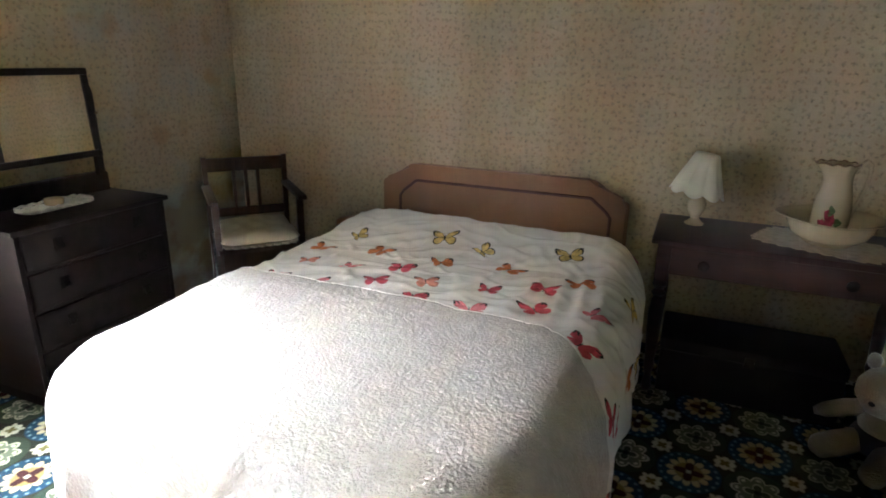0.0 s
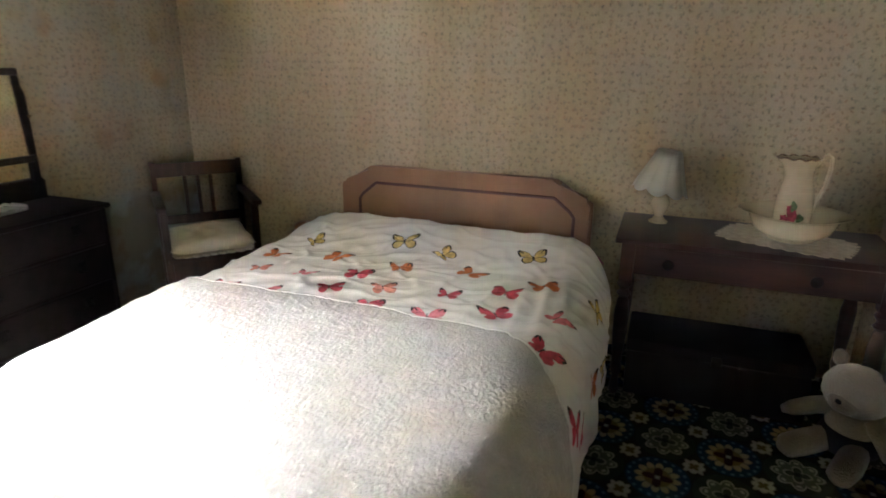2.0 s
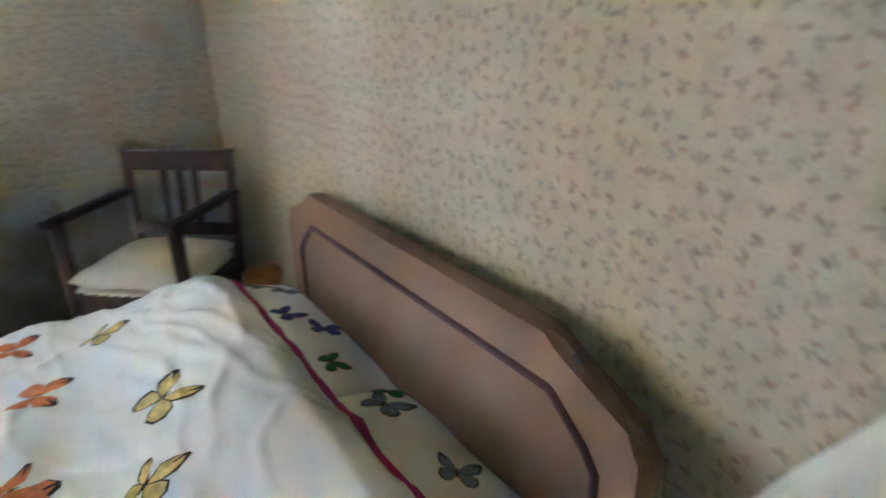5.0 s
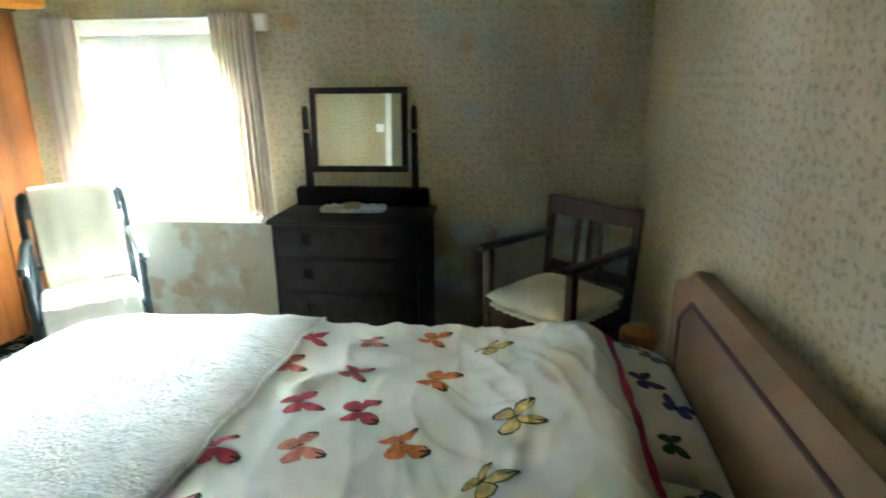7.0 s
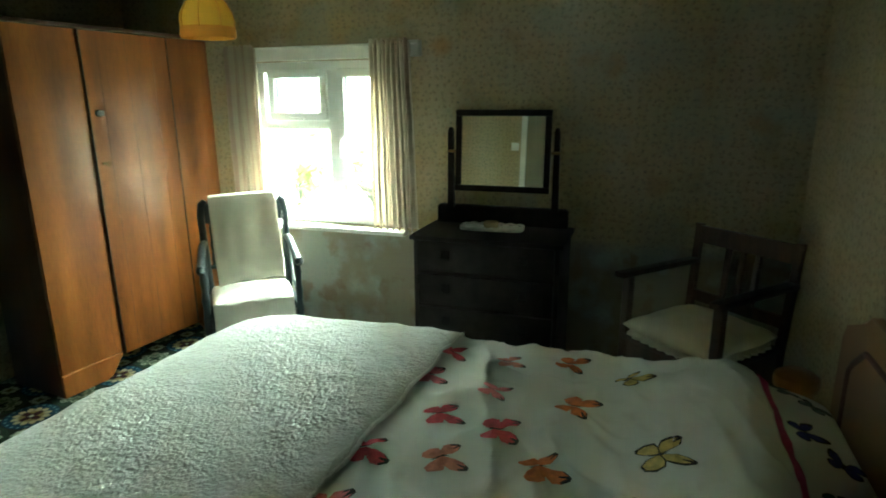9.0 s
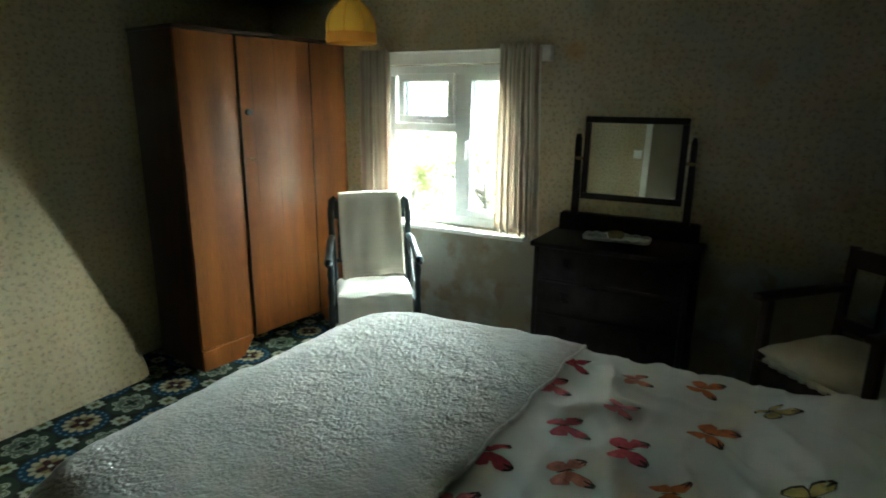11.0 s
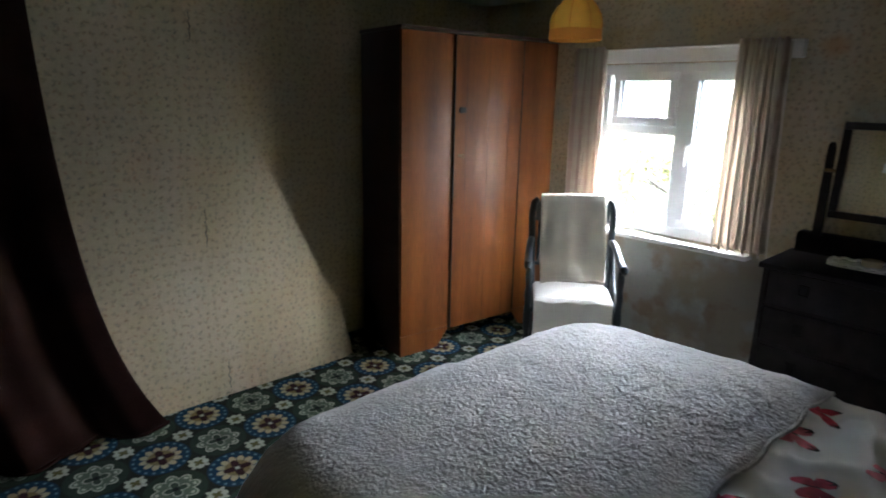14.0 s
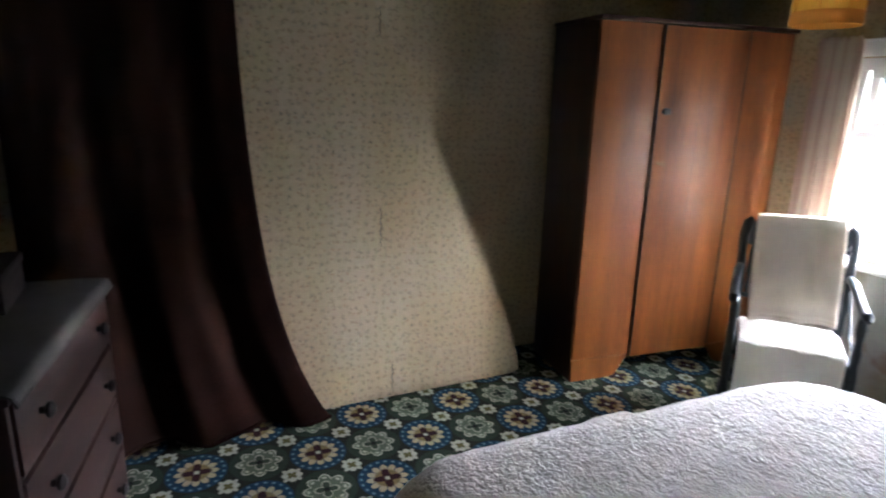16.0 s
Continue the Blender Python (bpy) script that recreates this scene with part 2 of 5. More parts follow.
M_upvc = mat("white window plastic", (0.82, 0.83, 0.83), 0.3, 0.02, 5, 50, 0.02)
M_gloss = mat("white gloss paint", (0.80, 0.79, 0.75), 0.35, 0.05, 5, 60, 0.05)
M_bluewood = mat("black-green painted wood", (0.012, 0.022, 0.027), 0.35, 0.3, 8, 60, 0.15)
M_brass = mat("dull brass", (0.25, 0.17, 0.07), 0.4, 0.2, 20, 80, 0.05, metal=1.0)
M_dark_metal = mat("dark metal", (0.05, 0.045, 0.04), 0.4, 0.2, 20, 80, 0.05, metal=0.8)


def veneer_material():
    m = mat("walnut veneer", (0.27, 0.092, 0.017), 0.5, 0.18, 1.6, 30, 0.03, spec=0.3, stretch=(5, 5, 0.5), dark=(0.12, 0.033, 0.007))
    m.node_tree.nodes["Principled BSDF"].inputs["Coat Weight"].default_value = 0.3
    m.node_tree.nodes["Principled BSDF"].inputs["Coat Roughness"].default_value = 0.24
    return m


M_veneer = veneer_material()
M_veneer_dark = mat("dark walnut carcase", (0.045, 0.016, 0.008), 0.4, 0.25, 3, 40, 0.05, stretch=(6, 6, 1))


def see_through(name, base, amount):
    """A thin cloth that lets part of the light through."""
    m = mat(name, base, 0.9, 0.06, 5, 150, 0.1, spec=0.1)
    nt = m.node_tree
    b = nt.nodes["Principled BSDF"]
    tr = nt.nodes.new("ShaderNodeBsdfTranslucent")
    tr.inputs[0].default_value = (*base, 1)
    mx = nt.nodes.new("ShaderNodeMixShader")
    mx.inputs[0].default_value = amount
    nt.links.new(b.outputs[0], mx.inputs[1])
    nt.links.new(tr.outputs[0], mx.inputs[2])
    nt.links.new(mx.outputs[0], nt.nodes["Material Output"].inputs[0])
    return m


M_curtain = see_through("pale striped curtain cloth", (0.64, 0.57, 0.48), 0.42)
M_shade = see_through("yellow pendant fabric", (0.62, 0.36, 0.05), 0.45)
M_fringe = see_through("orange fringe", (0.55, 0.24, 0.04), 0.3)
M_lampshade = see_through("white lampshade fabric", (0.74, 0.72, 0.61), 0.3)
M_brown_cloth = mat("dark brown curtain cloth", (0.020, 0.0066, 0.004), 0.95, 0.25, 5, 120, 0.15, spec=0.15)


def carpet_material():
    m = bpy.data.materials.new("patterned carpet")
    m.use_nodes = True
    nt = m.node_tree
    N, L = nt.nodes.new, nt.links.new
    b = nt.nodes["Principled BSDF"]

    def mt(op, a, c=None, d=None):
        n = N("ShaderNodeMath")
        n.operation = op
        for i, v in enumerate((a, c, d)):
            if v is None:
                continue
            if isinstance(v, (int, float)):
                n.inputs[i].default_value = v
            else:
                L(v, n.inputs[i])
        return n.outputs[0]

    def mix(f, a, c):
        n = N("ShaderNodeMix")
        n.data_type = 'RGBA'
        for v, s in ((f, n.inputs[0]), (a, n.inputs[6]), (c, n.inputs[7])):
            if isinstance(v, tuple):
                s.default_value = (*v, 1)
            elif isinstance(v, (int, float)):
                s.default_value = v
            else:
                L(v, s)
        return n.outputs[2]

    geo = N("ShaderNodeNewGeometry")
    mp = N("ShaderNodeMapping")
    mp.vector_type = 'TEXTURE'
    mp.inputs["Location"].default_value = (2.269, -3.451, 0)
    mp.inputs["Rotation"].default_value = (0, 0, radians(-5.4))
    mp.inputs["Scale"].default_value = (0.234, 0.248, 1)
    L(geo.outputs["Position"], mp.inputs[0])
    wob = N("ShaderNodeTexNoise")
    wob.inputs["Scale"].default_value = 220
    L(geo.outputs["Position"], wob.inputs["Vector"])
    sep = N("ShaderNodeSeparateXYZ")
    L(mp.outputs[0], sep.inputs[0])

    def cell(dx, dy):
        ux, uy = mt('ADD', sep.outputs[0], 0.5 + dx), mt('ADD', sep.outputs[1], 0.5 + dy)
        fx, fy = mt('FLOOR', ux), mt('FLOOR', uy)
        x, y = mt('SUBTRACT', mt('SUBTRACT', ux, fx), 0.5), mt('SUBTRACT', mt('SUBTRACT', uy, fy), 0.5)
        x = mt('ADD', x, mt('MULTIPLY_ADD', wob.outputs[0], 0.05, -0.025))
        r = mt('SQRT', mt('ADD', mt('MULTIPLY', x, x), mt('MULTIPLY', y, y)))
        a = mt('ARCTAN2', y, x)
        par = mt('MODULO', mt('ABSOLUTE', mt('ADD', fx, fy)), 2)
        return x, y, r, a, par

    def less(v, lim, soft=0.015):
        n = N("ShaderNodeMapRange")
        n.inputs[1].default_value, n.inputs[2].default_value = -soft, soft
        L(mt('SUBTRACT', lim, v), n.inputs[0])
        return n.outputs[0]

    def band(v, lo, hi):
        return mt('MULTIPLY', less(v, hi), mt('SUBTRACT', 1.0, less(v, lo)))

    x, y, r, a, par = cell(0, 0)
    x2, y2, r2, a2, par2 = cell(0.5, 0.5)
    navy, blue, ivory = (0.010, 0.034, 0.062), (0.10, 0.18, 0.23), (0.37, 0.38, 0.29)
    gold = (0.34, 0.29, 0.17)
    moss = (0.022, 0.034, 0.022)
    col = mix(less(r, 0.49), (0.016, 0.017, 0.013), mix(par, navy, moss))
    # beads round the gold rosettes
    bead = mt('MULTIPLY', band(r, 0.415, 0.455), less(mt('COSINE', mt('MULTIPLY', a, 20)), -0.35, 0.3))
    col = mix(mt('MULTIPLY', bead, mt('SUBTRACT', 1.0, par)), col, blue)
    # gold rosette: a wreath of narrow petals round four dark hearts and a pale square
    tooth = mt('MULTIPLY_ADD', mt('ABSOLUTE', mt('COSINE', mt('MULTIPLY', a, 6))), 0.085, 0.265)
    split = less(mt('ABSOLUTE', mt('COSINE', mt('MULTIPLY', a, 6))), 0.24, 0.12)
    wreath = mt('MULTIPLY', less(r, tooth), mt('SUBTRACT', 1.0, less(r, 0.20)))
    wreath = mt('MULTIPLY', wreath, mt('MULTIPLY_ADD', split, -0.8, 1.0))
    heart = mt('MULTIPLY_ADD', mt('COSINE', mt('MULTIPLY', a, 4)), 0.07, 0.17)
    g = mix(less(r, 0.215), mix(wreath, col, gold), (0.17, 0.13, 0.05))
    g = mix(less(r, heart), g, (0.030, 0.010, 0.012))
    g = mix(less(mt('MAXIMUM', mt('ABSOLUTE', x), mt('ABSOLUTE', y)), 0.035), g, ivory)
    # moss rosette: looped outlines of eight petals
    loop = mt('MULTIPLY_ADD', mt('ABSOLUTE', mt('COSINE', mt('MULTIPLY', a, 4))), 0.11, 0.275)
    q = mix(less(r, loop), col, ivory)
    q = mix(less(r, mt('SUBTRACT', loop, 0.03)), q, (0.085, 0.105, 0.072))
    dots = mt('MULTIPLY', band(r, 0.27, 0.315), less(mt('MULTIPLY', mt('COSINE', mt('MULTIPLY', a, 8)), -1.0), -0.55, 0.25))
    q = mix(dots, q, ivory)
    loop2 = mt('MULTIPLY_ADD', mt('ABSOLUTE', mt('COSINE', mt('MULTIPLY', a, 2))), 0.12, 0.09)
    q = mix(mt('MULTIPLY', less(r, loop2), 0.8), q, ivory)
    q = mix(less(r, mt('SUBTRACT', loop2, 0.028)), q, (0.035, 0.048, 0.033))
    q = mix(less(r, 0.05), q, (0.01, 0.012, 0.012))
    col = mix(par, g, q)
    # four-leaved star between the rosettes
    leaf = mt('MULTIPLY_ADD', mt('ABSOLUTE', mt('COSINE', mt('MULTIPLY', a2, 2))), 0.085, 0.085)
    col = mix(less(r2, leaf), col, ivory)
    tip = mt('MULTIPLY_ADD', mt('COSINE', mt('MULTIPLY_ADD', a2, 4, math.pi)), 0.10, 0.10)
    col = mix(mt('MULTIPLY', less(r2, tip), 0.9), col, ivory)
    leaf2 = mt('MULTIPLY_ADD', mt('ABSOLUTE', mt('SINE', mt('MULTIPLY', a2, 2))), 0.05, 0.045)
    col = mix(less(r2, leaf2), col, (0.10, 0.09, 0.03))
    wear = N("ShaderNodeTexNoise")
    wear.inputs["Scale"].default_value = 2.5
    L(geo.outputs["Position"], wear.inputs["Vector"])
    pile = N("ShaderNodeTexNoise")
    pile.inputs["Scale"].default_value = 420
    L(geo.outputs["Position"], pile.inputs["Vector"])
    hs = N("ShaderNodeHueSaturation")
    L(mt('MULTIPLY_ADD', pile.outputs[0], 0.9, mt('MULTIPLY_ADD', wear.outputs[0], 0.5, 0.25)), hs.inputs["Value"])
    L(col, hs.inputs["Color"])
    L(hs.outputs[0], b.inputs["Base Color"])
    b.inputs["Roughness"].default_value = 1.0
    b.inputs["Specular IOR Level"].default_value = 0.1
    bp = N("ShaderNodeBump")
    bp.inputs["Strength"].default_value = 0.6
    bp.inputs["Distance"].default_value = 0.006
    L(pile.outputs[0], bp.inputs["Height"])
    L(bp.outputs[0], b.inputs["Normal"])
    return m


M_carpet = carpet_material()

# ---- the room ----
NY = 0.035                             # north wall
RX, RY, RZ = 3.80, -3.86, 2.07        # east wall, south wall, ceiling
WY0, WY1, WZ0, WZ1 = -2.93, -1.96, 0.725, 1.672   # window opening


def structure(name, bm, material, label, smooth=0):
    return solid(name, bm, material, label, name.split("_")[0], smooth=smooth, kind="structure")


structure("floor", box(-0.05, RY - 0.05, -0.12, RX + 0.05, 0.05, 0, 0), M_carpet, "patterned carpet floor with yellow and green rosettes on navy")
structure("wall_north", box(-0.3, NY, -0.1, RX + 0.2, NY + 0.2, RZ + 0.1, 0), M_paper, "wall with faded floral sprig wallpaper and damp stains")
structure("wall_east", box(RX, RY - 0.2, -0.1, RX + 0.2, NY, RZ + 0.1, 0), M_paper, "wall with faded floral sprig wallpaper")
structure("wall_south", box(-0.3, RY - 0.2, -0.1, RX, RY, RZ + 0.1, 0), M_paper, "shaded wall with faded floral sprig wallpaper")
w = bmesh.new()
for y0, y1, z0, z1 in ((RY, WY0, -0.1, RZ + 0.1), (WY1, NY, -0.1, RZ + 0.1), (WY0, WY1, -0.1, WZ0), (WY0, WY1, WZ1, RZ + 0.1)):
    box(-0.3, y0, z0, 0, y1, z1, 0, w)
bmesh.ops.remove_doubles(w, verts=w.verts, dist=0.0001)
structure("wall_west", w, M_paper_w, "window wall with peeling, stained floral wallpaper")
structure("ceiling", box(-0.3, RY - 0.2, RZ, RX + 0.2, 0.2, RZ + 0.15, 0), M_ceiling, "low off-white painted ceiling")


def chimney_breast():
    """A papered stack that narrows towards the top with a slightly bowed edge."""
    def place(u, v):
        z = RZ * v
        right = 1.262 + 0.500 * z + 0.07 * math.exp(-z / 0.12) + 0.008 * math.sin(9 * v)
        left = 3.4 - 0.12 * z
        x = right + (left - right) * u
        y = -3.56 - 0.02 * math.sin(5 * v) + 0.006 * noise.noise((x * 3, 0, z * 3))
        return Vector((x, y, z))
    bm = sheet(30, 40, place)
    edge = [e for e in bm.edges if e.is_boundary]
    g = bmesh.ops.extrude_edge_only(bm, edges=edge)
    for v in g["geom"]:
        if isinstance(v, bmesh.types.BMVert):
            v.co.y = RY + 0.002
    bmesh.ops.bevel(bm, geom=edge, offset=0.03, segments=3, affect='EDGES')
    return bm


breast = structure("chimney_breast", chimney_breast(), M_paper, "tapering chimney breast covered in faded floral wallpaper", 50)
M_tear = mat("torn paper edge", (0.16, 0.14, 0.11), 0.9, 0.3, 30)
for tx, z0, z1 in TEARS:
    pts = [(tx + 0.004 * math.sin(9 * i + tx * 50), -3.56 - 0.02 * math.sin(5 * (z0 + (z1 - z0) * i / 8) / RZ) + 0.003, z0 + (z1 - z0) * i / 8) for i in range(9)]
    part("paper_tear", tube(pts, [0.0008, 0.002, 0.003, 0.0035, 0.003, 0.003, 0.0025, 0.002, 0.0008], 5), M_tear, breast, "torn vertical edge of wallpaper")


# ---- door in the east wall, seen in the swing mirror ----
M_doorpaint = mat("cream gloss paint", (0.25, 0.215, 0.14), 0.5, 0.06, 4, 60, 0.05)
door_1 = thing("door_1", "closed cream-painted door in a white frame", "door", kind="structure")
DY0, DY1, DZ = -1.86, -1.10, 1.93
part("leaf", box(RX - 0.012, DY0, 0.008, RX - 0.001, DY1, DZ, 0.002), M_doorpaint, door_1)
for y in (DY0 - 0.062, DY1 + 0.002):
    part("architrave", box(RX - 0.030, y, 0, RX - 0.001, y + 0.060, DZ + 0.06, 0.006), M_gloss, door_1, "white gloss architrave")
part("architrave", box(RX - 0.030, DY0, DZ + 0.002, RX - 0.001, DY1, DZ + 0.06, 0.006), M_gloss, door_1, "white gloss architrave")
sw = thing("light_switch", "white plastic light switch on the papered wall", "switch")
plate = part("plate", box(RX - 0.010, -2.03, 1.375, RX - 0.001, -1.945, 1.46, 0.003), M_upvc, sw)
part("rocker", box(RX - 0.015, -1.997, 1.400, RX - 0.0095, -1.978, 1.435, 0.002), M_upvc, sw)

# ---- window ----
win = thing("window_1", "white plastic casement window with deep painted sill", "window", kind="structure")
FX0, FX1 = -0.10, -0.035


def bars(y0, y1, z0, z1, t, x0, x1, bevel=0.006):
    """Four mitre-free bars round a rectangle."""
    bm = box(x0, y0, z0, x1, y1, z0 + t, bevel)
    box(x0, y0, z1 - t, x1, y1, z1, bevel, bm)
    box(x0 + 0.001, y0, z0 + t, x1 - 0.001, y0 + t, z1 - t, bevel, bm)
    box(x0 + 0.001, y1 - t, z0 + t, x1 - 0.001, y1, z1 - t, bevel, bm)
    return bm


MULL = -2.415
bm = bars(WY0 + 0.002, WY1 - 0.002, WZ0 + 0.002, WZ1 - 0.002, 0.055, FX0, FX1)
box(FX0 + 0.002, MULL - 0.032, WZ0 + 0.05, FX1 - 0.002, MULL + 0.032, WZ1 - 0.05, 0.005, bm)
box(FX0 + 0.003, WY0 + 0.05, 1.285, FX1 - 0.003, MULL - 0.03, 1.335, 0.005, bm)
part("window_frame", bm, M_upvc, win)
M_glass = bpy.data.materials.new("window glass")
M_glass.use_nodes = True
gb = M_glass.node_tree.nodes["Principled BSDF"]
gb.inputs["Transmission Weight"].default_value = 1.0
gb.inputs["Roughness"].default_value = 0.0
gb.inputs["IOR"].default_value = 1.45
gb.inputs["Base Color"].default_value = (0.97, 0.99, 0.98, 1)
M_seal = mat("grey rubber seal", (0.05, 0.055, 0.06), 0.7)


def sash(name, y0, y1, z0, z1, t):
    s = part(name, bars(y0, y1, z0, z1, t, FX0 + 0.012, FX1 + 0.014), M_upvc, win)
    part("seal", bars(y0 + t - 0.004, y1 - t + 0.004, z0 + t - 0.004, z1 - t + 0.004, 0.008, FX0 + 0.03, FX1 - 0.004, 0), M_seal, s, "thin dark rubber seal")
    p = part("pane", box(FX0 + 0.035, y0 + t - 0.002, z0 + t - 0.002, FX0 + 0.041, y1 - t + 0.002, z1 - t + 0.002, 0), M_glass, s, smooth=0)
    p.visible_shadow = False
    return s


s1 = sash("top_light", -2.842, MULL - 0.036, 1.337, 1.626, 0.045)
p = part("fixed_pane", box(FX0 + 0.035, -2.874, 0.78, FX0 + 0.041, MULL - 0.032, 1.286, 0), M_glass, win, smooth=0)
p.visible_shadow = False
s2 = sash("side_casement", MULL + 0.036, -2.02, 0.785, 1.626, 0.045)
bm = tube([(FX1 + 0.02, -2.70, 1.352), (FX1 + 0.035, -2.67, 1.350), (FX1 + 0.035, -2.59, 1.350)], 0.007)
part("handle", bm, M_upvc, s1, "white casement handle")
bm = box(FX1 + 0.012, -2.368, 1.19, FX1 + 0.022, -2.346, 1.25, 0.004)
tube([(FX1 + 0.02, -2.357, 1.235), (FX1 + 0.04, -2.357, 1.225), (FX1 + 0.042, -2.357, 1.13)], 0.008, bm=bm)
part("handle", bm, M_upvc, s2, "white casement handle")
part("window_sill", box(-0.034, WY0 - 0.02, 0.695, 0.075, -1.945, 0.722, 0.008), M_gloss, win, "white painted window board")
bm = box(-0.3, WY0 - 0.03, 0.66, -0.12, WY1 + 0.03, 0.71, 0.01)
part("outer_sill", bm, M_upvc, win)
structure("trim", box(0.001, -3.02, 1.674, 0.026, -1.911, 1.746, 0.005), M_gloss, "white painted curtain batten above the window", 40)


def curtain(name, label, y0, y1, z0, z1, folds, amp, seed, material, flare=0.0, x=0.085):
    def place(u, v):
        z = z1 + (z0 - z1) * v
        k = 0.55 + 0.45 * v
        y = y0 + (y1 - y0) * u + flare * v * (u - 0.3)
        ph = 2 * math.pi * folds * u + 0.8 * math.sin(2.2 * v + seed)
        d = amp * k * math.sin(ph) + 0.4 * amp * math.sin(2.3 * ph + seed) + 0.012 * noise.noise((u * 4, v * 3, seed))
        return Vector((x + d, y + 0.35 * amp * math.cos(ph) * k, z - 0.012 * math.cos(ph)))
    t = thing(name, label, "curtain", group="window curtains")
    c = part("cloth", sheet(90, 40, place), material, t, smooth=80)
    s = c.modifiers.new("thickness", 'SOLIDIFY')
    s.thickness = 0.002
    return t


def striped_cloth():
    """Pale cloth with soft pink and fawn stripes running down it."""
    m = M_curtain
    nt = m.node_tree
    b = nt.nodes["Principled BSDF"]
    geo = nt.nodes.new("ShaderNodeNewGeometry")
    sep = nt.nodes.new("ShaderNodeSeparateXYZ")
    nt.links.new(geo.outputs["Position"], sep.inputs[0])
    wv = nt.nodes.new("ShaderNodeMath")
    wv.operation = 'SINE'
    ml = nt.nodes.new("ShaderNodeMath")
    ml.operation = 'MULTIPLY'
    ml.inputs[1].default_value = 105
    nt.links.new(sep.outputs[1], ml.inputs[0])
    nt.links.new(ml.outputs[0], wv.inputs[0])
    r = nt.nodes.new("ShaderNodeValToRGB")
    r.color_ramp.elements[0].position, r.color_ramp.elements[0].color = 0.25, (0.66, 0.60, 0.52, 1)
    r.color_ramp.elements[1].position, r.color_ramp.elements[1].color = 0.95, (0.44, 0.29, 0.25, 1)
    nt.links.new(wv.outputs[0], r.inputs[0])
    nt.links.new(r.outputs[0], b.inputs["Base Color"])
    return m


striped_cloth()
curtain("window_curtain", "pale striped cotton curtain drawn aside by the window", -3.045, -2.842, 0.70, 1.752, 6, 0.018, 0.4, M_curtain, 0.02)
curtain("window_curtain", "pale pink-striped cotton curtain gathered beside the window", -2.112, -1.882, 0.742, 1.755, 7, 0.020, 2.1, M_curtain, 0.04)
rail = thing("curtain_rail", "white curtain rail with plastic end block", "curtain rail")
part("rail", tube([(0.06, -3.05, 1.742), (0.06, -1.85, 1.742)], 0.006), M_gloss, rail)
part("end_block", box(0.001, -1.906, 1.677, 0.055, -1.842, 1.757, 0.006), M_gloss, rail)
part("end_block", box(0.001, -3.07, 1.677, 0.055, -3.022, 1.757, 0.006), M_gloss, rail)

# ---- bed ----
XC, HW, FOOT, TOP = 1.885, 0.685, -2.08, 0.60
CR = 0.13


